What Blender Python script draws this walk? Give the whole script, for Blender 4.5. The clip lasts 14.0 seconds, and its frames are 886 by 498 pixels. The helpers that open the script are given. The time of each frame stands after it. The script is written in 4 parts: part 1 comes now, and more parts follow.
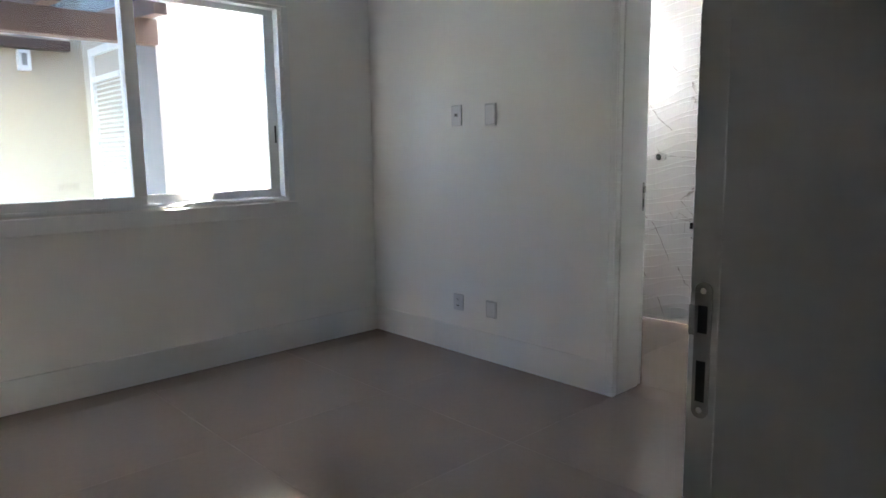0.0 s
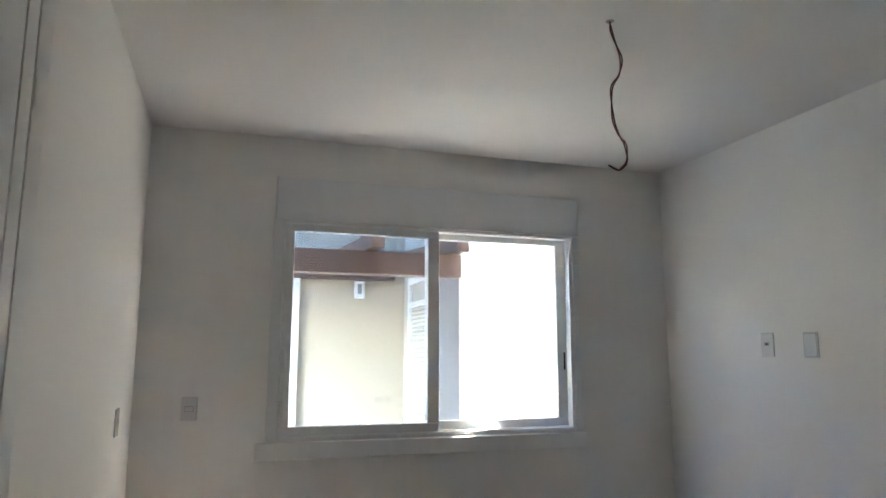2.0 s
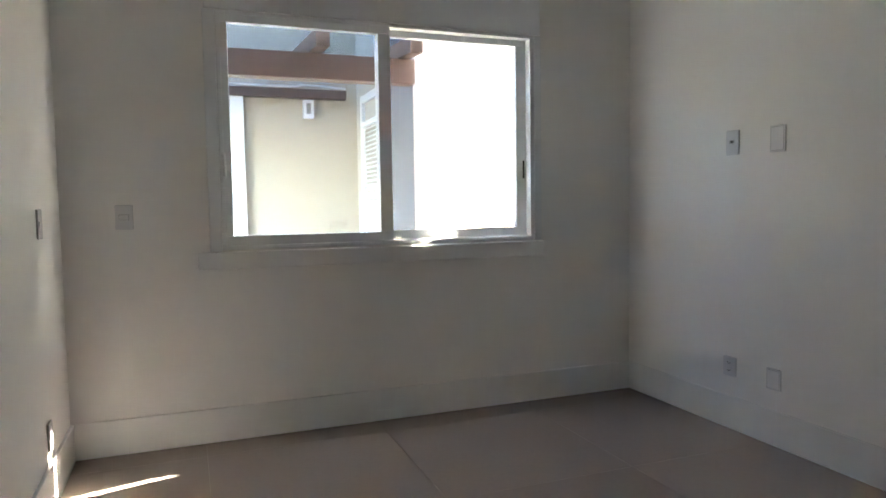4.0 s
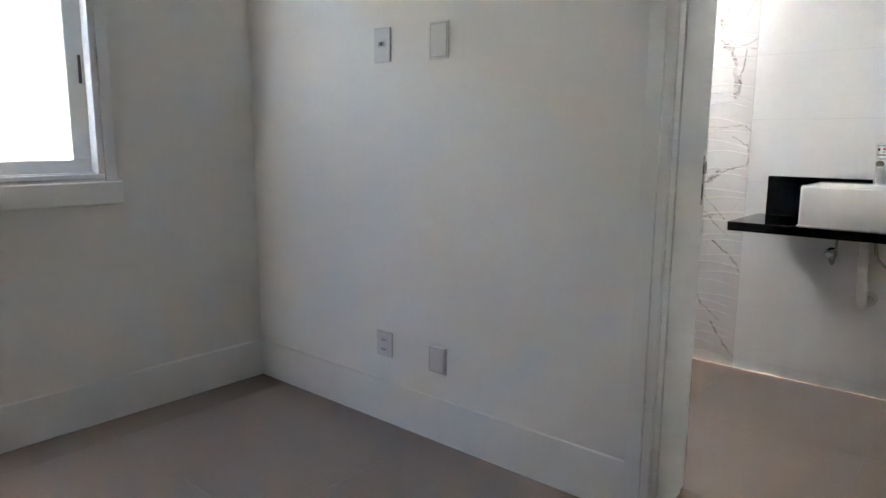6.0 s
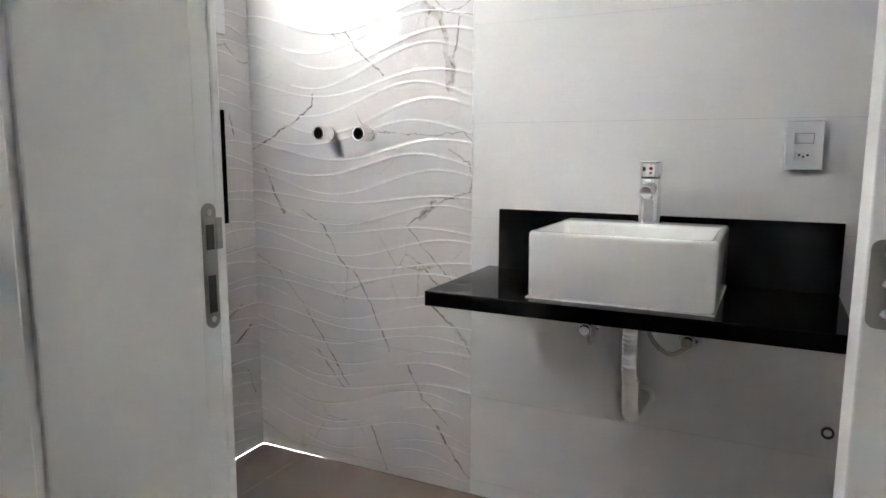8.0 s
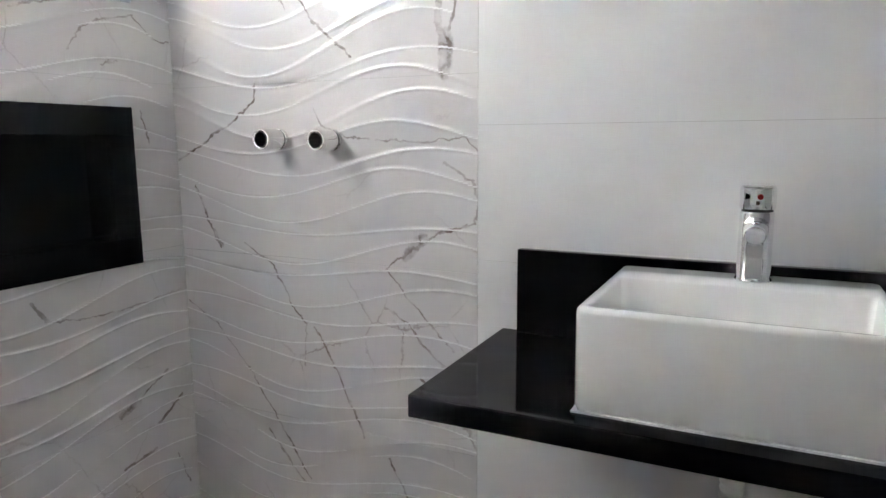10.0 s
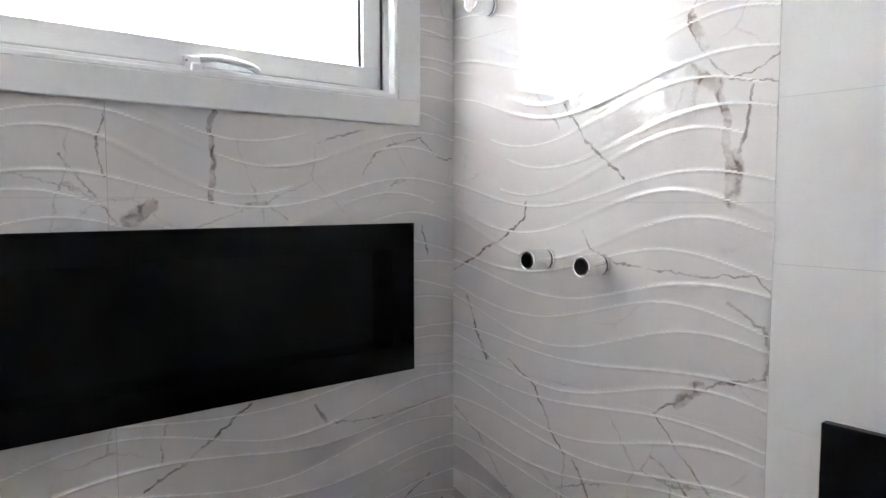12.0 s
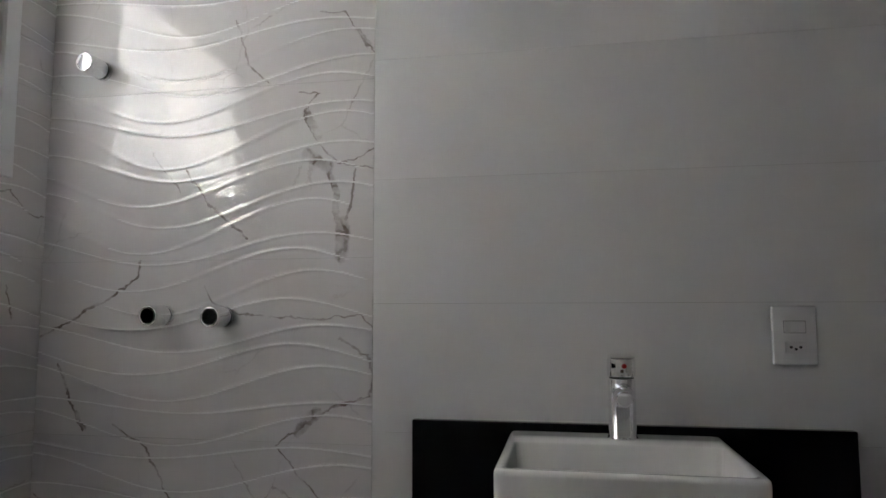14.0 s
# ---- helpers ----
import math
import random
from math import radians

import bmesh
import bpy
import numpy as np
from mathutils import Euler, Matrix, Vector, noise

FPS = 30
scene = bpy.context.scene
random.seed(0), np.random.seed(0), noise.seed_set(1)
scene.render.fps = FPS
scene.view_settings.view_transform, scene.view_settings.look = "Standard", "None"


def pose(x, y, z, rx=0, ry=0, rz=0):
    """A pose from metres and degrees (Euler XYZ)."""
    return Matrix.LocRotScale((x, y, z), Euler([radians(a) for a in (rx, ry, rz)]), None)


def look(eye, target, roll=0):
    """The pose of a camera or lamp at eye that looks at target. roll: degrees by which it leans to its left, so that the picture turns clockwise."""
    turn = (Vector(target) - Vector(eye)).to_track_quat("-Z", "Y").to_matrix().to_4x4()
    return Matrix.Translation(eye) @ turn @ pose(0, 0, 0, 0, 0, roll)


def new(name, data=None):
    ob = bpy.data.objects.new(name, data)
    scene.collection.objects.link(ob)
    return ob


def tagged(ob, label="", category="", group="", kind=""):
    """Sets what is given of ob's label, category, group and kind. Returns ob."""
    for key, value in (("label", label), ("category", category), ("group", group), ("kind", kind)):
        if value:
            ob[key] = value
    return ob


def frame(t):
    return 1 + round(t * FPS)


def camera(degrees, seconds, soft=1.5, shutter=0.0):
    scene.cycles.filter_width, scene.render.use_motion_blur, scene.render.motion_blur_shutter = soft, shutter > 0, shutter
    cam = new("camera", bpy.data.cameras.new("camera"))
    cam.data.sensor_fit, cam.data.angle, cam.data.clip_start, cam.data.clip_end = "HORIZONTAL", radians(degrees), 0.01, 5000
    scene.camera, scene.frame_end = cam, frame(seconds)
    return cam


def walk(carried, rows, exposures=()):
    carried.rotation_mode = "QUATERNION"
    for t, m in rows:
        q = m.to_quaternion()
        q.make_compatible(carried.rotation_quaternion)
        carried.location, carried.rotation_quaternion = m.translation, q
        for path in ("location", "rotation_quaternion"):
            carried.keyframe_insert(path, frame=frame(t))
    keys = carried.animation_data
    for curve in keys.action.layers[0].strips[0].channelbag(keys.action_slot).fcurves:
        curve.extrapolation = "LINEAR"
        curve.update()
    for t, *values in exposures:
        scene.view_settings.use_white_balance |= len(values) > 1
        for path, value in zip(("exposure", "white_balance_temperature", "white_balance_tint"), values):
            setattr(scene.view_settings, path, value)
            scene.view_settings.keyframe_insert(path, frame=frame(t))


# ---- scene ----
cam = camera(67.0, 14.0)
PATH = [
    (0, (0.438, 0.614, 1.28), (1.79, 2.061, 0.997), -0.8),
    (0.5, (0.478, 0.625, 1.206), (1.387, 2.389, 0.959), 0.2),
    (1, (0.522, 0.675, 1.245), (1.259, 2.518, 0.999), 0.4),
    (1.5, (0.587, 0.7, 1.364), (1.243, 2.589, 1.362), 0.1),
    (2, (0.617, 0.683, 1.451), (1.213, 2.567, 1.764), 0.1),
    (2.5, (0.626, 0.69, 1.358), (1.211, 2.562, 1.752), 0.2),
    (3, (0.689, 0.635, 1.228), (1.257, 2.528, 1.535), 0.3),
    (3.2, (0.697, 0.651, 1.215), (1.273, 2.559, 1.388), 0.0),
    (5.5, (1.144, 1.588, 1.205), (2.393, 3.113, 0.867), -0.0),
    (6, (1.532, 1.739, 1.164), (3.033, 3.019, 0.836), 0.4),
    (6.5, (1.921, 1.823, 1.163), (3.528, 2.971, 0.846), 0.2),
    (7, (2.319, 1.893, 1.182), (4.003, 2.926, 0.867), 0.3),
    (7.5, (2.73, 1.883, 1.19), (4.476, 2.805, 0.871), 0.2),
    (7.7, (2.869, 1.869, 1.175), (4.63, 2.768, 0.873), 0.2),
    (9.8, (3.637, 2.156, 1.221), (5.451, 2.932, 0.892), -0.5),
    (10, (3.654, 2.172, 1.227), (5.432, 3.031, 0.909), -0.3),
    (10.5, (3.714, 2.169, 1.251), (5.337, 3.294, 0.934), -0.2),
    (11, (3.744, 2.167, 1.252), (5.19, 3.514, 0.941), -0.1),
    (11.5, (3.762, 2.173, 1.28), (5.07, 3.654, 0.971), -0.1),
    (12, (3.791, 2.187, 1.379), (5.054, 3.732, 1.233), 0.0),
    (12.5, (3.776, 2.182, 1.391), (5.011, 3.749, 1.527), -0.1),
    (13, (3.581, 2.2335, 1.2825), (5.1105, 3.493, 1.5545), 0.9),
    (13.5, (3.59, 2.238, 1.285), (5.401, 3.052, 1.52), -0.2),
    (14, (3.479, 2.297, 1.243), (5.438, 2.655, 1.429), -0.1),
]
EXPOSURES = [
    (0.0, 6.15, 6600, 10.5), (0.5, 6.45, 6600, 10.5), (1.5, 6.35, 6650, 10.5), (3.2, 5.95, 7050, 10.5), (5.5, 6.62, 6900, 10.5), (6.0, 6.65, 6750, 10.5),
    (6.5, 6.85, 6750, 10.5), (7.0, 6.75, 6700, 10.5), (7.7, 6.6, 6700, 10.5), (10.0, 6.35, 6550, 10.5), (11.5, 6.2, 6550, 11), (12.0, 6.15, 6550, 11),
    (12.5, 5.2, 6600, 11), (13.0, 4.3, 6650, 11), (13.5, 4.2, 6700, 11), (14.0, 4.75, 6800, 11),
]
walk(cam, [(t, look(eye, target, roll)) for t, eye, target, roll in PATH], EXPOSURES)

# ---- world and sun ----
world = bpy.data.worlds.new("sky")
scene.world = world
world.use_nodes = True
wn = world.node_tree.nodes
sky = wn.new("ShaderNodeTexSky")
sky.sky_type = "NISHITA"
sky.sun_disc = False
SUN_DIR = Vector((0.965, 0.262, 0.70)).normalized()
sky.sun_elevation = math.asin(SUN_DIR.z)
sky.sun_rotation = math.atan2(SUN_DIR.x, SUN_DIR.y)
wn["Background"].inputs["Strength"].default_value = 0.15
world.node_tree.links.new(sky.outputs["Color"], wn["Background"].inputs["Color"])
sun = new("sun", bpy.data.lights.new("sun", "SUN"))
sun.data.energy, sun.data.angle, sun.data.color = 4.5, radians(0.5), (1.0, 0.95, 0.88)
sun.matrix_world = look(SUN_DIR * 20, (0, 0, 0))


# ---- materials ----
def material(name, color, rough=0.5, metal=0.0, **kw):
    """A procedural surface: two scales of colour variation, roughness variation and fine relief."""
    m = bpy.data.materials.new(name)
    m.use_nodes = True
    n, l = m.node_tree.nodes, m.node_tree.links
    b = n["Principled BSDF"]
    b.inputs["Metallic"].default_value = metal
    b.inputs["Roughness"].default_value = rough
    for key in ("Coat Weight", "Coat Roughness", "Transmission Weight", "IOR", "Alpha", "Specular IOR Level"):
        if key in kw:
            b.inputs[key].default_value = kw[key]
    tc = n.new("ShaderNodeTexCoord")
    big = n.new("ShaderNodeTexNoise")
    big.inputs["Scale"].default_value = kw.get("big", 1.3)
    big.inputs["Detail"].default_value = 4
    fine = n.new("ShaderNodeTexNoise")
    fine.inputs["Scale"].default_value = kw.get("fine", 60)
    fine.inputs["Detail"].default_value = 6
    for t in (big, fine):
        l.new(tc.outputs["Object"], t.inputs["Vector"])
    v1, v2 = kw.get("vary", 0.06), kw.get("grain", 0.04)
    add = n.new("ShaderNodeMath")
    add.operation = "MULTIPLY_ADD"
    add.inputs[1].default_value = v1 * 2
    add.inputs[2].default_value = 1 - v1 - v2
    l.new(big.outputs["Fac"], add.inputs[0])
    add2 = n.new("ShaderNodeMath")
    add2.operation = "MULTIPLY_ADD"
    add2.inputs[1].default_value = v2 * 2
    l.new(fine.outputs["Fac"], add2.inputs[0])
    l.new(add.outputs[0], add2.inputs[2])
    mul = n.new("ShaderNodeVectorMath")
    mul.operation = "SCALE"
    mul.inputs[0].default_value = color
    l.new(add2.outputs[0], mul.inputs["Scale"])
    l.new(mul.outputs[0], b.inputs["Base Color"])
    rr = n.new("ShaderNodeMapRange")
    rr.inputs["To Min"].default_value = max(0.0, rough - kw.get("rvary", 0.05))
    rr.inputs["To Max"].default_value = min(1.0, rough + kw.get("rvary", 0.05))
    l.new(big.outputs["Fac"], rr.inputs["Value"])
    l.new(rr.outputs[0], b.inputs["Roughness"])
    if kw.get("bump", 0.0) > 0:
        bp = n.new("ShaderNodeBump")
        bp.inputs["Strength"].default_value = kw["bump"]
        bp.inputs["Distance"].default_value = kw.get("depth", 0.002)
        l.new(fine.outputs["Fac"], bp.inputs["Height"])
        l.new(bp.outputs[0], b.inputs["Normal"])
    return m


M_WALL = material("wall_paint", (0.83, 0.82, 0.795), 0.62, vary=0.02, grain=0.012, bump=0.12, fine=160, depth=0.001)
M_CEIL = material("ceiling_paint", (0.80, 0.79, 0.775), 0.8, vary=0.02, grain=0.01, bump=0.08, fine=140, depth=0.001)
M_TRIM = material("white_lacquer", (0.82, 0.82, 0.805), 0.33, vary=0.015, grain=0.01, bump=0.03, fine=90, depth=0.001)
M_ALU = material("white_powder_coat", (0.78, 0.795, 0.805), 0.34, vary=0.01, grain=0.01, bump=0.03, fine=250, depth=0.0005)
M_FLOOR = material("porcelain_floor", (0.30, 0.238, 0.202), 0.16, vary=0.07, grain=0.05, big=1.2, fine=38, rvary=0.06, bump=0.015, depth=0.0006)
M_GROUT = material("grout", (0.30, 0.243, 0.208), 0.8, vary=0.05, grain=0.08)
M_WHITE_GROUT = material("white_grout", (0.52, 0.51, 0.49), 0.8, vary=0.04, grain=0.06)
M_GRANITE = material("black_granite", (0.005, 0.005, 0.006), 0.05, vary=0.1, grain=0.2, fine=420, rvary=0.015, **{"Specular IOR Level": 0.15})
M_CERAMIC = material("glazed_ceramic", (0.84, 0.84, 0.82), 0.10, vary=0.01, grain=0.005, rvary=0.02)
M_CHROME = material("chrome", (0.82, 0.82, 0.83), 0.07, 1.0, vary=0.02, grain=0.01, rvary=0.03)
M_NICKEL = material("satin_nickel", (0.36, 0.35, 0.33), 0.38, 1.0, vary=0.05, grain=0.05, fine=300)
M_DARK = material("dark_rubber_and_gaps", (0.02, 0.02, 0.02), 0.4, vary=0.05, grain=0.05)
M_CAP = material("black_cap", (0.012, 0.012, 0.013), 0.45, vary=0.05, grain=0.05, **{"Specular IOR Level": 0.3})
M_SHADED_FACE = material("shaded_face_grey", (0.23, 0.225, 0.24), 0.85, vary=0.06, grain=0.06, bump=0.2, fine=120, depth=0.002)
M_PLASTIC = material("white_plastic", (0.78, 0.78, 0.76), 0.28, vary=0.01, grain=0.005)
M_PLATE = material("wall_plate_plastic", (0.71, 0.715, 0.72), 0.25, vary=0.01, grain=0.005)
M_PLASTIC_GREY = material("socket_recess_plastic", (0.30, 0.30, 0.30), 0.4, vary=0.02, grain=0.02)
M_PIPE = material("white_pvc", (0.72, 0.71, 0.68), 0.35, vary=0.03, grain=0.02)
M_HOSE = material("braided_steel", (0.30, 0.27, 0.24), 0.42, 0.9, vary=0.1, grain=0.3, fine=500, bump=0.4)
M_PLAIN_TILE = material("satin_white_tile", (0.735, 0.735, 0.73), 0.30, vary=0.012, grain=0.008, bump=0.02, fine=30, depth=0.0008)
# white glaze of the raised lines; their window glint is partly in the colour
M_GLAZE_GLINT = material("white_glaze_glint", (0.86, 0.855, 0.845), 0.14, vary=0.02, grain=0.01, **{"Coat Weight": 0.6})
M_STUCCO = material("cream_render", (0.46, 0.405, 0.33), 0.85, vary=0.05, grain=0.05, bump=0.25, fine=120, depth=0.002)
M_STUCCO_GREY = material("white_render", (0.50, 0.475, 0.425), 0.85, vary=0.05, grain=0.05, bump=0.25, fine=120, depth=0.002)
M_WOOD = material("stained_timber", (0.100, 0.062, 0.050), 0.5, vary=0.18, grain=0.18, fine=26, bump=0.25, depth=0.002)
M_PAVING = material("paving", (0.50, 0.46, 0.415), 0.8, vary=0.1, grain=0.1, bump=0.2)
M_WIRE = material("wire_black", (0.018, 0.014, 0.014), 0.45, vary=0.1, grain=0.1)
M_WIRE_RED = material("wire_red", (0.16, 0.018, 0.014), 0.45, vary=0.1, grain=0.1)
M_RED = material("red_dot", (0.55, 0.02, 0.02), 0.4)
M_MARK = material("pencil_mark", (0.10, 0.085, 0.07), 0.9, vary=0.1, grain=0.2)
M_WRAP = material("plastic_wrap", (0.74, 0.74, 0.72), 0.28, vary=0.05, grain=0.1, bump=0.6, fine=26, depth=0.004)
M_SLATE = material("roof_tile", (0.32, 0.16, 0.10), 0.8, vary=0.1, grain=0.1, bump=0.2)


def clear_glass(name, tint, rough):
    m = bpy.data.materials.new(name)
    m.use_nodes = True
    n, l = m.node_tree.nodes, m.node_tree.links
    n.remove(n["Principled BSDF"])
    t = n.new("ShaderNodeBsdfTransparent")
    t.inputs["Color"].default_value = (*tint, 1)
    g = n.new("ShaderNodeBsdfGlossy")
    g.inputs["Roughness"].default_value = rough
    mix = n.new("ShaderNodeMixShader")
    mix.inputs[0].default_value = 0.045
    l.new(t.outputs[0], mix.inputs[1])
    l.new(g.outputs[0], mix.inputs[2])
    l.new(mix.outputs[0], n["Material Output"].inputs["Surface"])
    return m


def frosted_glass():
    m = bpy.data.materials.new("frosted_glass")
    m.use_nodes = True
    n, l = m.node_tree.nodes, m.node_tree.links
    b = n["Principled BSDF"]
    b.inputs["Base Color"].default_value = (0.92, 0.93, 0.94, 1)
    b.inputs["Roughness"].default_value = 0.25
    tr = n.new("ShaderNodeBsdfTranslucent")
    tr.inputs["Color"].default_value = (0.56, 0.565, 0.57, 1)
    mix = n.new("ShaderNodeMixShader")
    mix.inputs[0].default_value = 0.85
    l.new(b.outputs[0], mix.inputs[1])
    l.new(tr.outputs[0], mix.inputs[2])
    l.new(mix.outputs[0], n["Material Output"].inputs["Surface"])
    return m


M_GLASS = clear_glass("window_glass", (0.95, 0.955, 0.95), 0.01)
M_FROST = frosted_glass()


def vein_material(name, axis, veins):
    """Glossy white marble-print tile. veins: (width, strength, (u, z), (u, z), ...) on the wall plane, whose level axis is x or y."""
    m = bpy.data.materials.new(name)
    m.use_nodes = True
    n, l = m.node_tree.nodes, m.node_tree.links
    b = n["Principled BSDF"]

    def math_node(op, a, c=None, clamp=False):
        q = n.new("ShaderNodeMath")
        q.operation, q.use_clamp = op, clamp
        for k, v in enumerate((a, c)):
            if v is None:
                continue
            if isinstance(v, (int, float)):
                q.inputs[k].default_value = v
            else:
                l.new(v, q.inputs[k])
        return q.outputs[0]

    geo = n.new("ShaderNodeNewGeometry")
    wob = n.new("ShaderNodeTexNoise")
    wob.inputs["Scale"].default_value, wob.inputs["Detail"].default_value = 20, 8
    wob.inputs["Roughness"].default_value = 0.72
    l.new(geo.outputs["Position"], wob.inputs["Vector"])
    off = n.new("ShaderNodeVectorMath")
    off.operation = "MULTIPLY_ADD"
    off.inputs[1].default_value = (0.04, 0.04, 0.04)
    l.new(wob.outputs["Color"], off.inputs[0])
    l.new(geo.outputs["Position"], off.inputs[2])
    sep = n.new("ShaderNodeSeparateXYZ")
    l.new(off.outputs[0], sep.inputs[0])
    u, z = sep.outputs[axis.upper()], sep.outputs["Z"]
    breaks = n.new("ShaderNodeTexNoise")
    breaks.inputs["Scale"].default_value, breaks.inputs["Detail"].default_value = 24, 5
    l.new(geo.outputs["Position"], breaks.inputs["Vector"])
    cells = n.new("ShaderNodeTexVoronoi")
    cells.feature = "DISTANCE_TO_EDGE"
    cells.inputs["Scale"].default_value = 26
    l.new(off.outputs[0], cells.inputs["Vector"])
    net = math_node("MULTIPLY_ADD", math_node("SUBTRACT", 1.0, math_node("DIVIDE", cells.outputs["Distance"], 0.13), True), 0.9, True)
    dark = None
    runs = [(*p, *q, v[0], v[1]) for v in veins for p, q in zip(v[2:], v[3:])]
    for u0, z0, u1, z1, width, strength in runs:
        u0, z0, u1, z1 = u0 + 0.02, z0 + 0.02, u1 + 0.02, z1 + 0.02
        du, dz = u1 - u0, z1 - z0
        n2 = du * du + dz * dz
        t = math_node("ADD", math_node("MULTIPLY", math_node("SUBTRACT", u, u0), du / n2), math_node("MULTIPLY", math_node("SUBTRACT", z, z0), dz / n2), True)
        eu = math_node("SUBTRACT", math_node("SUBTRACT", u, u0), math_node("MULTIPLY", t, du))
        ez = math_node("SUBTRACT", math_node("SUBTRACT", z, z0), math_node("MULTIPLY", t, dz))
        dist = math_node("SQRT", math_node("ADD", math_node("MULTIPLY", eu, eu), math_node("MULTIPLY", ez, ez)))
        line = math_node("MULTIPLY", math_node("SUBTRACT", 1.0, math_node("DIVIDE", dist, width * 0.55)), 3.0, True)
        if width > 0.009:
            line = math_node("MULTIPLY", line, net)
        line = math_node("MULTIPLY", line, strength)
        dark = line if dark is None else math_node("MAXIMUM", dark, line)
    # a faint net of hair veins between the large ones
    vor = n.new("ShaderNodeTexVoronoi")
    vor.feature = "DISTANCE_TO_EDGE"
    vor.inputs["Scale"].default_value = 4.2
    l.new(off.outputs[0], vor.inputs["Vector"])
    hair = math_node("SUBTRACT", 1.0, math_node("DIVIDE", vor.outputs["Distance"], 0.011), True)
    patch = n.new("ShaderNodeTexNoise")
    patch.inputs["Scale"].default_value = 3.4
    l.new(geo.outputs["Position"], patch.inputs["Vector"])
    mask = math_node("MULTIPLY", math_node("SUBTRACT", patch.outputs["Fac"], 0.50, True), 5.0, True)
    hair = math_node("MULTIPLY", math_node("MULTIPLY", hair, mask), 0.6)
    dark = math_node("MAXIMUM", dark, hair)
    dark = math_node("MULTIPLY", dark, math_node("MULTIPLY", math_node("SUBTRACT", breaks.outputs["Fac"], 0.30, True), 3.4, True), True)
    tone = n.new("ShaderNodeMix")
    tone.data_type = "RGBA"
    tone.inputs[6].default_value = (0.11, 0.10, 0.10, 1)
    tone.inputs[7].default_value = (0.20, 0.115, 0.08, 1)
    l.new(patch.outputs["Fac"], tone.inputs[0])
    cloud = n.new("ShaderNodeTexNoise")
    cloud.inputs["Scale"].default_value, cloud.inputs["Detail"].default_value = 2.2, 4
    l.new(geo.outputs["Position"], cloud.inputs["Vector"])
    ground = n.new("ShaderNodeMix")
    ground.data_type = "RGBA"
    ground.inputs[6].default_value = (0.73, 0.715, 0.705, 1)
    ground.inputs[7].default_value = (0.67, 0.645, 0.635, 1)
    l.new(cloud.outputs["Fac"], ground.inputs[0])
    col = n.new("ShaderNodeMix")
    col.data_type = "RGBA"
    l.new(dark, col.inputs[0])
    l.new(ground.outputs[2], col.inputs[6])
    l.new(tone.outputs[2], col.inputs[7])
    l.new(col.outputs[2], b.inputs["Base Color"])
    b.inputs["Roughness"].default_value = 0.055
    b.inputs["Coat Weight"].default_value = 0.8
    b.inputs["Coat Roughness"].default_value = 0.03
    return m


# veins: (width, strength, corner, corner, ...) by tile course, from the top down
VEINS_EAST = [
    (0.004, 0.8, (2.90, 2.007), (2.834, 2.001), (2.789, 1.931), (2.733, 1.868)), (0.016, 0.7, (2.80, 1.95), (2.77, 1.91)),
    (0.005, 0.7, (3.127, 1.996), (3.092, 1.887), (3.036, 1.823)), (0.004, 0.8, (2.95, 1.80), (2.90, 1.79), (2.943, 1.74), (2.904, 1.669)),
    (0.024, 0.75, (2.93, 1.74), (2.90, 1.68)), (0.004, 0.7, (2.904, 1.669), (2.844, 1.609), (2.786, 1.627), (2.736, 1.653)),
    (0.004, 0.6, (2.844, 1.609), (2.745, 1.595)),
]
VEINS_EAST += [
    (0.034, 0.9, (2.926, 1.634), (2.873, 1.600)), (0.018, 0.95, (2.873, 1.596), (2.85, 1.538), (2.85, 1.474), (2.827, 1.453)), (0.036, 0.85, (2.832, 1.46), (2.836, 1.378)),
    (0.007, 0.7, (2.803, 1.593), (2.807, 1.536), (2.822, 1.47)), (0.006, 0.8, (3.26, 1.61), (3.175, 1.498), (3.08, 1.43)), (0.004, 0.5, (3.357, 1.66), (3.272, 1.552)),
    (0.007, 0.9, (3.382, 1.371), (3.384, 1.334), (3.471, 1.276), (3.663, 1.176)), (0.005, 0.6, (3.20, 1.31), (3.175, 1.267), (3.09, 1.239)),
    (0.004, 0.6, (3.09, 1.239), (2.985, 1.229), (2.897, 1.221), (2.782, 1.238), (2.746, 1.191)),
    (0.006, 0.7, (2.838, 1.177), (2.767, 1.137), (2.753, 1.097), (2.759, 1.044)),
]
VEINS_EAST += [
    (0.006, 0.9, (2.759, 1.041), (2.85, 1.016), (2.979, 0.939)), (0.028, 0.85, (2.89, 1.00), (2.945, 0.955)), (0.005, 0.7, (2.979, 0.939), (2.993, 0.918), (2.949, 0.864), (2.814, 0.731)),
    (0.006, 0.8, (3.606, 1.108), (3.564, 1.013), (3.527, 0.943)), (0.013, 0.7, (3.545, 0.985), (3.522, 0.95)), (0.006, 0.8, (3.435, 0.955), (3.342, 0.905), (3.274, 0.785), (3.241, 0.754)),
    (0.006, 0.7, (3.004, 0.824), (2.933, 0.784), (2.902, 0.741), (2.828, 0.688)), (0.004, 0.6, (3.659, 0.773), (3.556, 0.72), (3.449, 0.604)),
    (0.004, 0.5, (3.241, 0.754), (3.253, 0.635)),
]
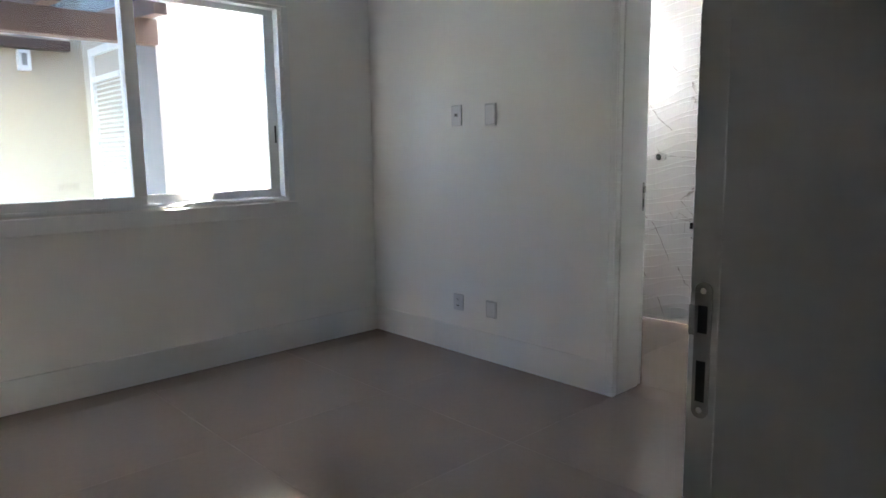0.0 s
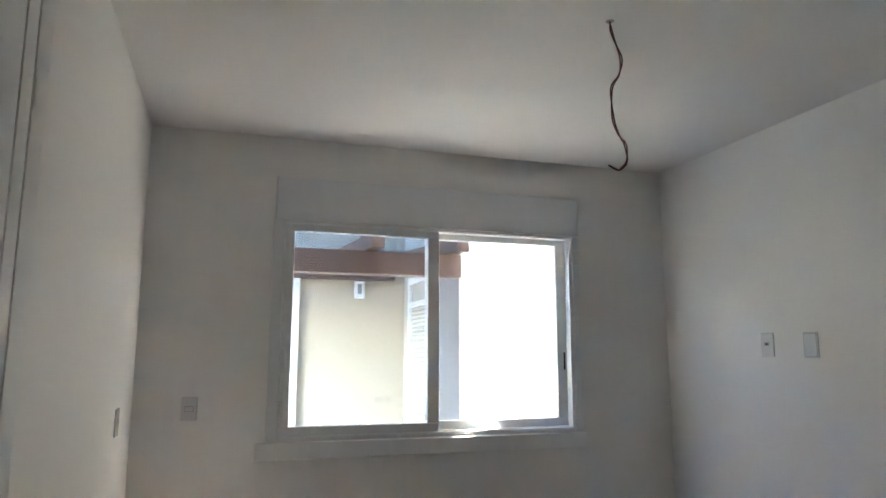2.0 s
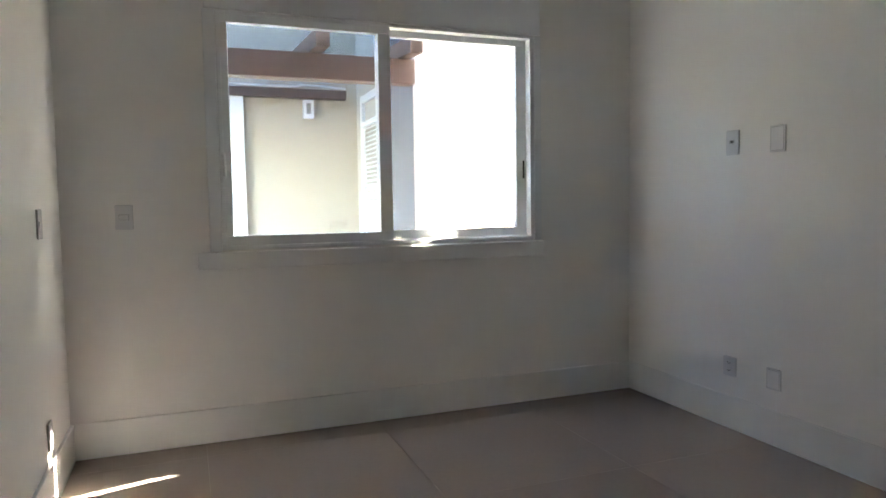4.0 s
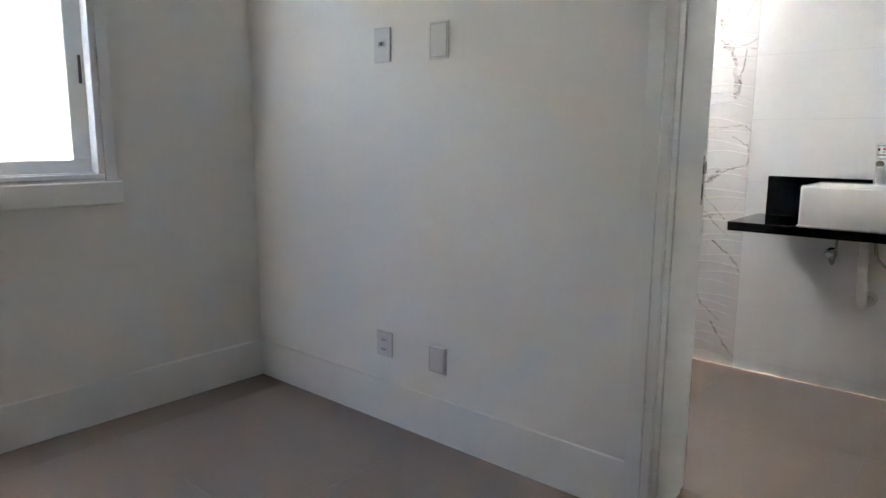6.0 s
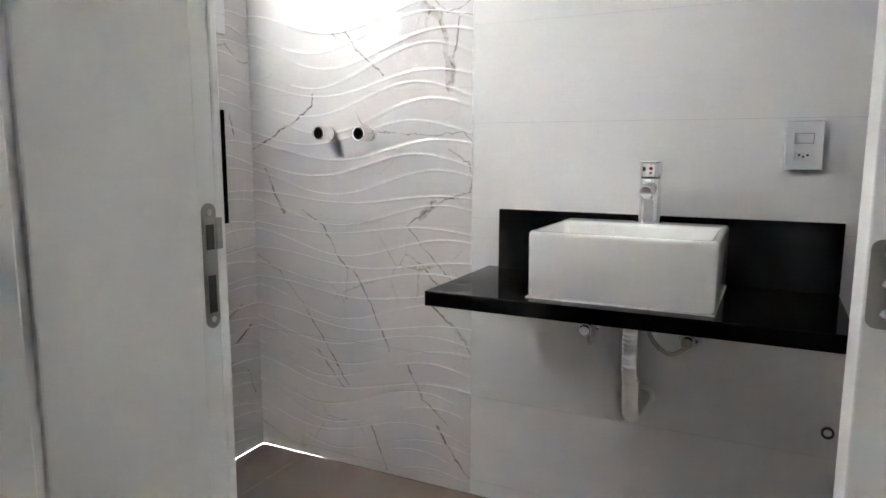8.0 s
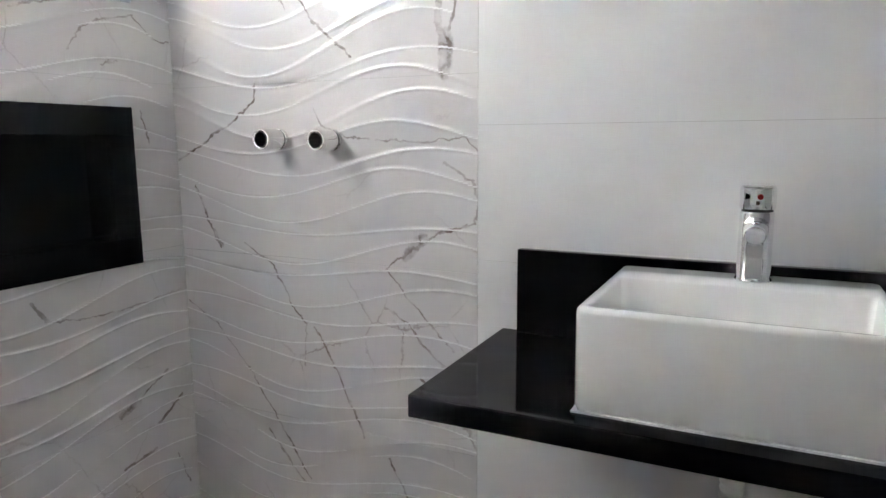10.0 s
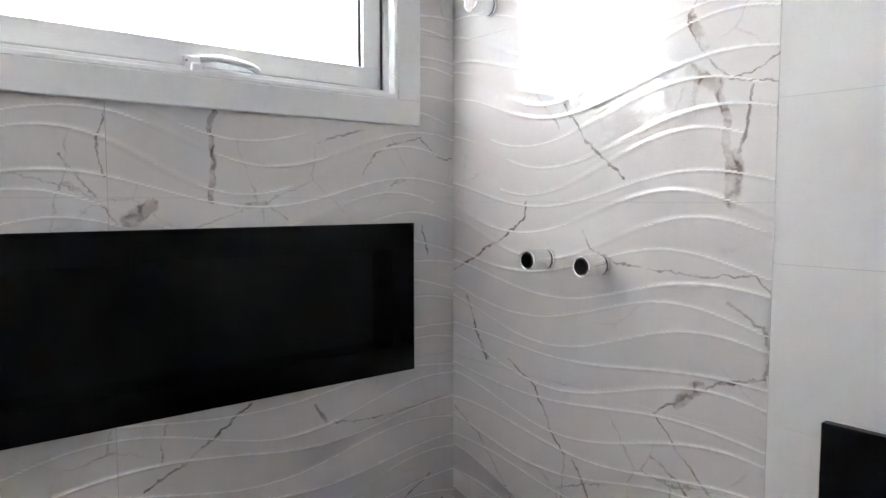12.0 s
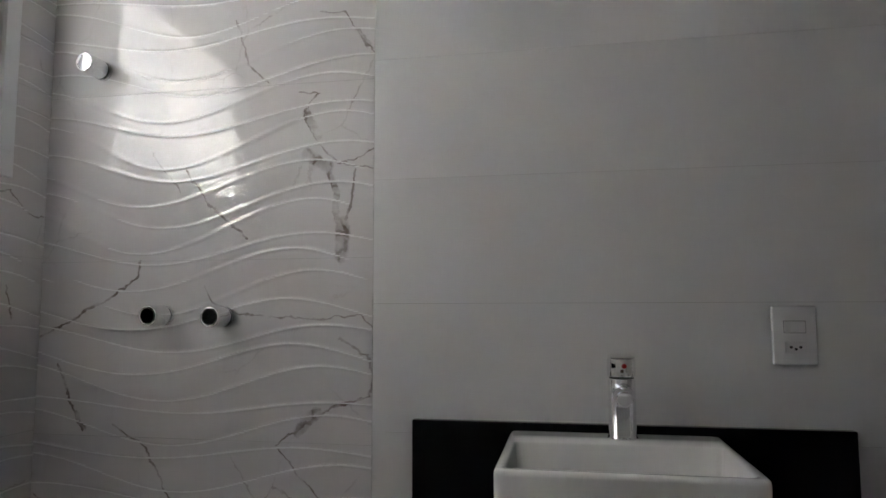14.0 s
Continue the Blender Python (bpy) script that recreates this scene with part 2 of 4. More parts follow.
VEINS_EAST += [
    (0.006, 0.8, (3.449, 0.604), (3.367, 0.489), (3.249, 0.313)), (0.007, 0.8, (3.213, 0.744), (3.141, 0.62), (3.071, 0.47)),
    (0.008, 0.8, (2.90, 0.65), (2.797, 0.566), (2.755, 0.499)), (0.015, 0.7, (2.83, 0.595), (2.775, 0.54)),
    (0.006, 0.8, (2.998, 0.427), (2.935, 0.309), (2.837, 0.233)), (0.006, 0.7, (3.383, 0.434), (3.273, 0.302)), (0.006, 0.7, (3.151, 0.176), (3.085, 0.017)),
    (0.008, 0.8, (2.88, 0.22), (2.799, 0.101), (2.75, 0.042)),
]
VEINS_NORTH = [
    (0.014, 0.95, (4.349, 1.575), (4.335, 1.534), (4.344, 1.472), (4.334, 1.378)), (0.004, 0.7, (4.125, 1.559), (4.108, 1.491), (4.121, 1.424)),
    (0.004, 0.7, (4.038, 1.471), (4.109, 1.378), (4.144, 1.326)), (0.032, 0.85, (4.165, 1.335), (4.206, 1.366)), (0.012, 0.6, (4.389, 1.365), (4.464, 1.372)),
    (0.004, 0.6, (4.464, 1.372), (4.521, 1.331)), (0.006, 0.6, (4.608, 1.521), (4.731, 1.557)), (0.004, 0.6, (4.73, 1.444), (4.774, 1.504), (4.837, 1.529), (4.923, 1.549)),
    (0.004, 0.7, (4.923, 1.549), (4.983, 1.497), (5.035, 1.496)), (0.005, 0.6, (4.818, 1.416), (4.865, 1.432)), (0.006, 0.8, (4.923, 1.308), (4.942, 1.228)),
]
VEINS_NORTH += [
    (0.006, 0.9, (4.418, 0.90), (4.266, 0.796), (4.176, 0.755)), (0.004, 0.6, (4.224, 0.895), (4.212, 0.81)), (0.009, 0.6, (4.59, 0.862), (4.63, 0.81)),
    (0.004, 0.6, (4.63, 0.81), (4.723, 0.80), (4.836, 0.798), (5.017, 0.81)), (0.02, 0.85, (4.789, 0.513), (4.847, 0.535)), (0.006, 0.8, (4.847, 0.535), (4.951, 0.595)),
    (0.009, 0.8, (4.912, 0.453), (5.0, 0.502)), (0.02, 0.85, (4.25, 0.60), (4.284, 0.52)), (0.014, 0.7, (4.376, 0.512), (4.396, 0.455)),
    (0.008, 0.7, (4.789, 0.365), (4.897, 0.38)), (0.006, 0.8, (4.968, 0.334), (5.007, 0.226)),
]
M_VEIN_EAST = vein_material("marble_print_east", "y", VEINS_EAST)
M_VEIN_NORTH = vein_material("marble_print_north", "x", VEINS_NORTH)


# ---- mesh helpers ----
def box(bm, x0, x1, y0, y1, z0, z1, r=0.0, seg=2):
    vs = [bm.verts.new((x, y, z)) for x in (x0, x1) for y in (y0, y1) for z in (z0, z1)]
    a, b, c, d, e, f, g, h = vs
    fs = [bm.faces.new(q) for q in ((a, b, d, c), (e, g, h, f), (a, e, f, b), (c, d, h, g), (a, c, g, e), (b, f, h, d))]
    if r > 0:
        edges = list({ed for q in fs for ed in q.edges})
        bmesh.ops.bevel(bm, geom=edges, offset=r, segments=seg, affect="EDGES", profile=0.5)
    return bm


def boxes(*rows, r=0.0):
    bm = bmesh.new()
    for row in rows:
        box(bm, *row, r=r)
    return bm


def tube(bm, p, q, r0, r1=None, n=24, caps=True):
    """A round bar from p to q."""
    p, q = Vector(p), Vector(q)
    r1 = r0 if r1 is None else r1
    turn = (q - p).to_track_quat("Z", "Y").to_matrix()
    rings = []
    for c, r in ((p, r0), (q, r1)):
        rings.append([bm.verts.new(c + turn @ Vector((r * math.cos(2 * math.pi * k / n), r * math.sin(2 * math.pi * k / n), 0))) for k in range(n)])
    for k in range(n):
        bm.faces.new((rings[0][k], rings[0][(k + 1) % n], rings[1][(k + 1) % n], rings[1][k])).smooth = True
    if caps:
        bm.faces.new(rings[0][::-1])
        bm.faces.new(rings[1])
    return bm


def lathe(bm, base, way, profile, n=32):
    """A turned body: profile rows of (distance along way, radius)."""
    base, way = Vector(base), Vector(way).normalized()
    turn = way.to_track_quat("Z", "Y").to_matrix()
    rings = []
    for d, r in profile:
        rings.append([bm.verts.new(base + way * d + turn @ Vector((r * math.cos(2 * math.pi * k / n), r * math.sin(2 * math.pi * k / n), 0))) for k in range(n)])
    for a, b in zip(rings, rings[1:]):
        for k in range(n):
            bm.faces.new((a[k], a[(k + 1) % n], b[(k + 1) % n], b[k])).smooth = True
    bm.faces.new(rings[0][::-1])
    bm.faces.new(rings[-1])
    return bm


def pipe(bm, pts, r, n=14, rib=0.0, pitch=0.012):
    """A bent pipe along smoothed points; rib: depth of its corrugation."""
    ps = [Vector(p) for p in pts]
    path = []
    for k in range(len(ps) - 1):
        a, b, c, d = ps[max(k - 1, 0)], ps[k], ps[k + 1], ps[min(k + 2, len(ps) - 1)]
        steps = max(3, int((c - b).length / (pitch / 4 if rib else 0.012)))
        for s in range(steps):
            t = s / steps
            path.append(0.5 * ((2 * b) + (c - a) * t + (2 * a - 5 * b + 4 * c - d) * t * t + (3 * b - a - 3 * c + d) * t ** 3))
    path.append(ps[-1])
    rings, run = [], 0.0
    up = Vector((0.3, 0.9, 0.2)).normalized()
    for k, p in enumerate(path):
        way = (path[min(k + 1, len(path) - 1)] - path[max(k - 1, 0)]).normalized()
        side = way.cross(up).normalized()
        top = side.cross(way)
        if k:
            run += (p - path[k - 1]).length
        rr = r + rib * math.sin(2 * math.pi * run / pitch)
        rings.append([bm.verts.new(p + rr * (math.cos(2 * math.pi * j / n) * side + math.sin(2 * math.pi * j / n) * top)) for j in range(n)])
    for a, b in zip(rings, rings[1:]):
        for j in range(n):
            bm.faces.new((a[j], a[(j + 1) % n], b[(j + 1) % n], b[j])).smooth = True
    bm.faces.new(rings[0][::-1])
    bm.faces.new(rings[-1])
    return bm


def part(name, bm, mat, parent=None, label="", shadow=True):
    me = bpy.data.meshes.new(name)
    bmesh.ops.recalc_face_normals(bm, faces=bm.faces)
    bm.to_mesh(me)
    bm.free()
    me.materials.append(mat)
    ob = new(name, me)
    if parent is not None:
        ob.parent = parent
    if label:
        ob["label"] = label
    if not shadow:
        ob.visible_shadow = False
    return ob


def thing(name, label, category, group="", kind=""):
    return tagged(new(name), label, category, group, kind)


def structure(name, bm, mat, label, category):
    return tagged(part(name, bm, mat), label, category, kind="structure")


def piece(name, me, parent, at=(0, 0, 0)):
    ob = new(name, me)
    ob.parent = parent
    ob.location = at
    return ob


# ---- the plan ----
XW, XE, YS, YN, H = 0.158, 3.386, 0.992, 4.50, 2.688
YH = 0.772                    # hall face of the entry wall
XB, XBE, YBN, YBS = 3.655, 5.04, 3.668, 0.95
DX0, DX1, DH = 0.392, 1.229, 2.10    # entry doorway
BY0, BY1 = 1.767, 2.482             # bathroom doorway
WX0, WX1, WZ0, WZ1 = 0.887, 2.690, 0.993, 2.203  # bedroom window
VX0, VX1, VZ0, VZ1 = 3.880, 4.838, 1.645, 2.36  # bathroom window
YO, YVO = 4.66, 3.82               # outer faces
NX0, NX1, NZ0, NZ1 = 3.76, 4.814, 0.983, 1.246  # niche hole
HX0, HX1, HY0 = -0.45, 2.3, -1.6   # hall

structure("wall_north", boxes((XW - 0.15, WX0, YN, YO, 0, H), (WX1, XE + 0.23, YN, YO, 0, H), (WX0, WX1, YN, YO, 0, WZ0), (WX0, WX1, YN, YO, WZ1, H)),
          M_WALL, "smooth off-white painted wall with a wide window", "wall")
structure("wall_west", boxes((XW - 0.15, XW, YS, YN, 0, H)), M_WALL, "smooth off-white painted wall beside the door", "wall")
structure("wall_south", boxes((XW - 0.15, DX0 - 0.03, YH, YS, 0, H), (DX1 + 0.03, XE, YH, YS, 0, H), (DX0 - 0.03, DX1 + 0.03, YH, YS, DH + 0.03, H)),
          M_WALL, "off-white painted wall with the entry doorway", "wall")
structure("wall_east", boxes((XE, XB - 0.012, YH, BY0 - 0.03, 0, H), (XE, XB - 0.012, BY1 + 0.03, YN, 0, H), (XE, XB - 0.012, BY0 - 0.03, BY1 + 0.03, DH + 0.03, H)),
          M_WALL, "off-white painted wall with the bathroom doorway", "wall")
structure("ceiling", boxes((XW - 0.15, XB, YH, YO, H, H + 0.12)), M_CEIL, "plain white painted plaster ceiling", "ceiling")
# bathroom shell
structure("wall_bathroom_east", boxes((XBE + 0.0012, XBE + 0.16, YBS - 0.15, YBN + 0.16, 0, H)), M_WHITE_GROUT, "tiled bathroom wall behind the washbasin", "wall")
structure("wall_bathroom_north", boxes((XB, NX0 - 0.019, YBN + 0.0012, YVO, 0, H), (VX1, XBE + 0.001, YBN + 0.0012, YVO, 0, H), (NX0 - 0.019, VX1, YBN + 0.0012, YVO, VZ1, H),
          (NX0 - 0.019, VX0, YBN + 0.0012, YVO, NZ1 + 0.02, VZ1), (VX0, VX1, YBN + 0.0012, YVO, NZ1 + 0.02, VZ0), (NX0 - 0.019, VX1, YBN + 0.0012, YVO, 0, NZ0 - 0.02),
          (NX0 - 0.019, VX1, YBN + 0.10, YVO, NZ0 - 0.02, NZ1 + 0.02)),
          M_WHITE_GROUT, "tiled shower wall with a high window", "wall")
structure("wall_bathroom_south", boxes((XB - 0.012, XBE + 0.16, YBS - 0.15, YBS, 0, H)), M_PLAIN_TILE, "white tiled bathroom wall", "wall")
structure("wall_bathroom_west", boxes((XB - 0.012, XB, YBS, BY0 - 0.03, 0, H), (XB - 0.012, XB, BY1 + 0.03, YBN + 0.012, 0, H), (XB - 0.012, XB, BY0 - 0.03, BY1 + 0.03, DH + 0.03, H)),
          M_PLAIN_TILE, "white tiled wall round the bathroom doorway", "wall")
structure("ceiling_bathroom", boxes((XB, XBE + 0.16, YBS - 0.15, YVO, H - 0.05, H + 0.07)), M_CEIL, "plain white bathroom ceiling", "ceiling")
# hall
structure("wall_hall", boxes((HX0 - 0.12, HX0, HY0, YH, 0, H), (HX1, HX1 + 0.12, HY0, YH, 0, H), (HX0 - 0.12, HX1 + 0.12, HY0 - 0.12, HY0, 0, H),
          (HX0, XW - 0.15, YH, YH + 0.12, 0, H)), M_WALL, "plain off-white hall walls", "wall")
structure("ceiling_hall", boxes((HX0 - 0.12, HX1 + 0.12, HY0 - 0.12, YH, H, H + 0.12)), M_CEIL, "plain white hall ceiling", "ceiling")

# baseboards, with a small step along the top
B = 0.176


def baseboard(name, x0, x1, y0, y1, ax):
    bm = bmesh.new()
    box(bm, x0, x1, y0, y1, 0.001, B, r=0.004)
    ob = structure(name, bm, M_TRIM, "tall white lacquered baseboard", "baseboard")
    cx, cy = (x0 + x1) / 2, (y0 + y1) / 2
    if ax == 0:
        s = -1 if cy > 2 else 1
        e = y0 if s < 0 else y1
        strip = (x0, x1, min(e, e + 0.003 * s), max(e, e + 0.003 * s), 0.0003, 0.003)
    else:
        s = -1 if cx > 2 else 1
        e = x0 if s < 0 else x1
        strip = (min(e, e + 0.003 * s), max(e, e + 0.003 * s), y0, y1, 0.0003, 0.003)
    part("sealant", boxes(strip), M_PLASTIC, ob, "thin white sealant line")
    return ob


baseboard("baseboard_north", XW + 0.016, XE - 0.0075, YN - 0.016, YN - 0.0005, 0)
baseboard("baseboard_east", XE - 0.007, XE - 0.0005, 2.566, YN - 0.0005, 1)
baseboard("baseboard_east", XE - 0.016, XE - 0.0005, YS + 0.02, 1.67, 1)
baseboard("baseboard_west", XW + 0.0005, XW + 0.016, YS + 0.0005, YN - 0.0005, 1)
baseboard("baseboard_south", 1.335, XE - 0.017, YS + 0.0005, YS + 0.016, 0)


# ---- bedroom window ----
def ring(bm, x0, x1, z0, z1, y0, y1, left, right, bottom, top, r=0.004):
    """A rectangular frame lying in the xz plane."""
    box(bm, x0, x1, y0, y1, z0, z0 + bottom, r)
    box(bm, x0, x1, y0, y1, z1 - top, z1, r)
    box(bm, x0, x0 + left, y0 + 0.0004, y1 - 0.0004, z0 + bottom - 0.001, z1 - top + 0.001, r)
    box(bm, x1 - right, x1, y0 + 0.0004, y1 - 0.0004, z0 + bottom - 0.001, z1 - top + 0.001, r)
    return bm


win = thing("window_1", "white aluminium two-panel sliding window with a roller shutter box", "window", kind="structure")
bm = ring(bmesh.new(), WX0, WX1, WZ0, WZ1, YN - 0.012, YO - 0.03, 0.022, 0.026, 0.022, 0.018)
box(bm, WX0 + 0.022, WX1 - 0.026, YN + 0.037, YN + 0.043, WZ0 + 0.022, WZ0 + 0.034)
part("window_frame", bm, M_ALU, win)
sl = part("sash", ring(bmesh.new(), 0.894, 1.800, 1.006, 2.193, YN - 0.008, YN + 0.034, 0.050, 0.071, 0.058, 0.048), M_ALU, win)
part("pane", boxes((0.941, 1.732, YN + 0.010, YN + 0.016, 1.061, 2.148)), M_GLASS, sl, shadow=False)
sr = part("sash", ring(bmesh.new(), 1.735, 2.674, 1.005, 2.201, YN + 0.046, YN + 0.088, 0.062, 0.076, 0.064, 0.052), M_ALU, win)
part("pane", boxes((1.794, 2.601, YN + 0.064, YN + 0.070, 1.066, 2.152)), M_GLASS, sr, shadow=False)
part("gasket", ring(bmesh.new(), 0.938, 1.735, 1.058, 2.151, YN + 0.0055, YN + 0.0095, 0.006, 0.006, 0.006, 0.006, 0), M_DARK, sl, "thin black rubber gasket")
part("gasket", ring(bmesh.new(), 1.791, 2.604, 1.063, 2.155, YN + 0.0595, YN + 0.0635, 0.006, 0.006, 0.006, 0.006, 0), M_DARK, sr, "thin black rubber gasket")
bm = boxes((0.894, 0.916, YN - 0.018, YN - 0.008, 1.345, 1.495), r=0.004)
pipe(bm, [(0.905, YN - 0.016, 1.47), (0.905, YN - 0.045, 1.475), (0.907, YN - 0.052, 1.45), (0.908, YN - 0.050, 1.37)], 0.0085, 12)
part("handle", bm, M_ALU, sl, "white lever handle")
part("latch", boxes((2.640, 2.652, YN + 0.042, YN + 0.0458, 1.362, 1.470), r=0.001), M_DARK, sr, "narrow black recessed finger latch")
part("shutter_box", boxes((0.835, 2.729, YN - 0.018, YN - 0.0005, WZ1 + 0.004, 2.451), r=0.003), M_ALU, win, "flat white roller shutter cover")
part("casing", boxes((0.826, WX0 - 0.001, YN - 0.012, YN - 0.0005, 0.986, WZ1), r=0.003), M_ALU, win)
part("casing", boxes((WX1 + 0.001, 2.738, YN - 0.012, YN - 0.0005, 0.986, WZ1), r=0.003), M_ALU, win)
part("window_sill", boxes((0.765, 2.750, YN - 0.030, YN - 0.0005, 0.894, 0.984), r=0.005), M_TRIM, win)
part("track", boxes((1.802, WX1 - 0.027, YN + 0.002, YN + 0.036, WZ0 + 0.022, WZ0 + 0.026)), M_ALU, win)


# ---- plates on the walls ----
def holes(bm, c, axis, dirs, r=0.0035):
    for du, dz in dirs:
        p = Vector(c) + (Vector((0, du, dz)) if axis == "x" else Vector((du, 0, dz)))
        w = Vector((-0.0012, 0, 0)) if axis == "x" else Vector((0, -0.0012, 0))
        tube(bm, p - w, p + w, r, n=10)
    return bm


def plate(label, cx, cy, cz, axis, side, modules, w=0.080, h=0.120):
    """A wall plate. axis: the wall's normal axis; side: -1 or 1, the way that it faces; modules: rows of (kind, dz)."""
    t = thing("wall_plate", label, "wall plate", "white wall plates")

    def slab(hw, z0, z1, d0, d1, r):
        bm = bmesh.new()
        a, b = sorted((side * d0, side * d1))
        if axis == "x":
            box(bm, cx + a, cx + b, cy - hw, cy + hw, cz + z0, cz + z1, r)
        else:
            box(bm, cx - hw, cx + hw, cy + a, cy + b, cz + z0, cz + z1, r)
        return bm

    part("cover", slab(w / 2, -h / 2, h / 2, 0.0005, 0.009, 0.003), M_PLATE, t)
    for kind, dz in modules:
        if kind == "blank":
            part("insert_seam", slab(w / 2 - 0.0062, -h / 2 + 0.0062, h / 2 - 0.0062, 0.0091, 0.0095, 0.0), M_PLASTIC_GREY, t)
            part("insert", slab(w / 2 - 0.008, -h / 2 + 0.008, h / 2 - 0.008, 0.0092, 0.0105, 0.001), M_PLATE, t)
        elif kind == "rocker":
            part("rocker", slab(0.021, dz - 0.012, dz + 0.012, 0.0092, 0.0125, 0.0015), M_PLATE, t)
            part("rocker_seam", slab(0.0225, dz - 0.0135, dz + 0.0135, 0.0091, 0.0096, 0.0), M_PLASTIC_GREY, t)
        else:
            m = part("socket", slab(0.021, dz - 0.012, dz + 0.012, 0.0092, 0.0115, 0.0015), M_PLATE, t)
            part("recess", slab(0.0165, dz - 0.0085, dz + 0.0085, 0.0116, 0.0119, 0.0), M_PLASTIC_GREY if kind == "jack" else M_PLATE, m)
            c = (cx + side * 0.0122, cy, cz + dz) if axis == "x" else (cx, cy + side * 0.0122, cz + dz)
            ways = ((-0.0095, 0.001), (0.0, -0.003), (0.0095, 0.001)) if kind == "socket" else ((0.0, 0.0),)
            part("contact_holes", holes(bmesh.new(), c, axis, ways, 0.003 if kind == "socket" else 0.006), M_DARK, m)
    return t


plate("white plastic wall plate with a single aerial jack", XE, 3.624, 1.508, "x", -1, [("jack", 0.004)], 0.086, 0.126)
plate("plain white blank wall plate beside the aerial plate", XE, 3.340, 1.503, "x", -1, [("blank", 0)], 0.088, 0.127)
plate("white double power socket plate above the baseboard", XE, 3.624, 0.333, "x", -1, [("socket", 0.020), ("socket", -0.020)], 0.086, 0.104)
plate("plain white blank plate above the baseboard", XE, 3.340, 0.329, "x", -1, [("blank", 0)], 0.086, 0.106)
plate("white switch plate on the wall under the shutter", 0.435, YN, 1.171, "y", -1, [("rocker", 0)], 0.080, 0.120)
plate("white light switch plate beside the door", XW, 4.00, 1.155, "x", 1, [("rocker", 0)], 0.080, 0.120)
plate("white socket plate low beside the door", XW, 3.99, 0.285, "x", 1, [("socket", 0)], 0.080, 0.115)

# ---- bare lamp wire from the ceiling ----
lamp_wire = thing("ceiling_wire", "twisted bare black and red electric wire hanging from the ceiling", "wire")
drop = [(0, 2.698), (0.003, 2.655), (0.018, 2.608), (0.041, 2.545), (0.030, 2.48), (-0.004, 2.422), (-0.003, 2.31), (0.018, 2.246), (0.044, 2.212), (0.048, 2.151), (0.024, 2.120), (0.008, 2.113), (-0.028, 2.128)]
for j, (mat, nm, lab) in enumerate(((M_WIRE, "strand", "black insulated strand"), (M_WIRE_RED, "strand", "dark red insulated strand"))):
    pts = []
    for k, (s, z) in enumerate(drop):
        a = k * 1.9 + j * math.pi
        base = Vector((1.919 + s, 2.73, z))
        pts.append(base + 0.0038 * Vector((math.cos(a), math.sin(a), 0.3 * math.sin(a))))
    part(nm, pipe(bmesh.new(), pts, 0.0028, 8), mat, lamp_wire, lab)
part("ceiling_hole", tube(bmesh.new(), (1.919, 2.73, H - 0.0015), (1.919, 2.73, H - 0.0004), 0.016, n=20), M_PLASTIC_GREY, lamp_wire)

# ---- entry door ----
door = thing("door_1", "white lacquered entry door standing open", "door", kind="structure")
LINING = 0.03
bm = boxes((DX1, DX1 + LINING, YH - 0.012, YS + 0.014, 0, DH + LINING), (DX0 - LINING, DX0, YH - 0.012, YS + 0.014, 0, DH + LINING),
           (DX0, DX1, YH - 0.012, YS + 0.014, DH, DH + LINING), r=0.002)
part("door_frame", bm, M_TRIM, door)
part("door_stop", boxes((DX1 - 0.012, DX1 - 0.0003, YH - 0.012, YS - 0.027, 0, DH), (DX0 + 0.0003, DX0 + 0.012, YH - 0.012, YS - 0.027, 0, DH), (DX0 + 0.012, DX1 - 0.012, YH - 0.012, YS - 0.027, DH - 0.012, DH), r=0.003), M_TRIM, door)
for y0, y1 in ((YS + 0.0005, YS + 0.014), (YH - 0.014, YH - 0.0005)):
    part("architrave", boxes((DX1 + LINING, DX1 + LINING + 0.07, y0, y1, 0, DH + LINING + 0.07), (DX0 - LINING - 0.07, DX0 - LINING, y0, y1, 0, DH + LINING + 0.07),
                             (DX0 - LINING, DX1 + LINING, y0, y1, DH + LINING, DH + LINING + 0.07), r=0.003), M_TRIM, door)


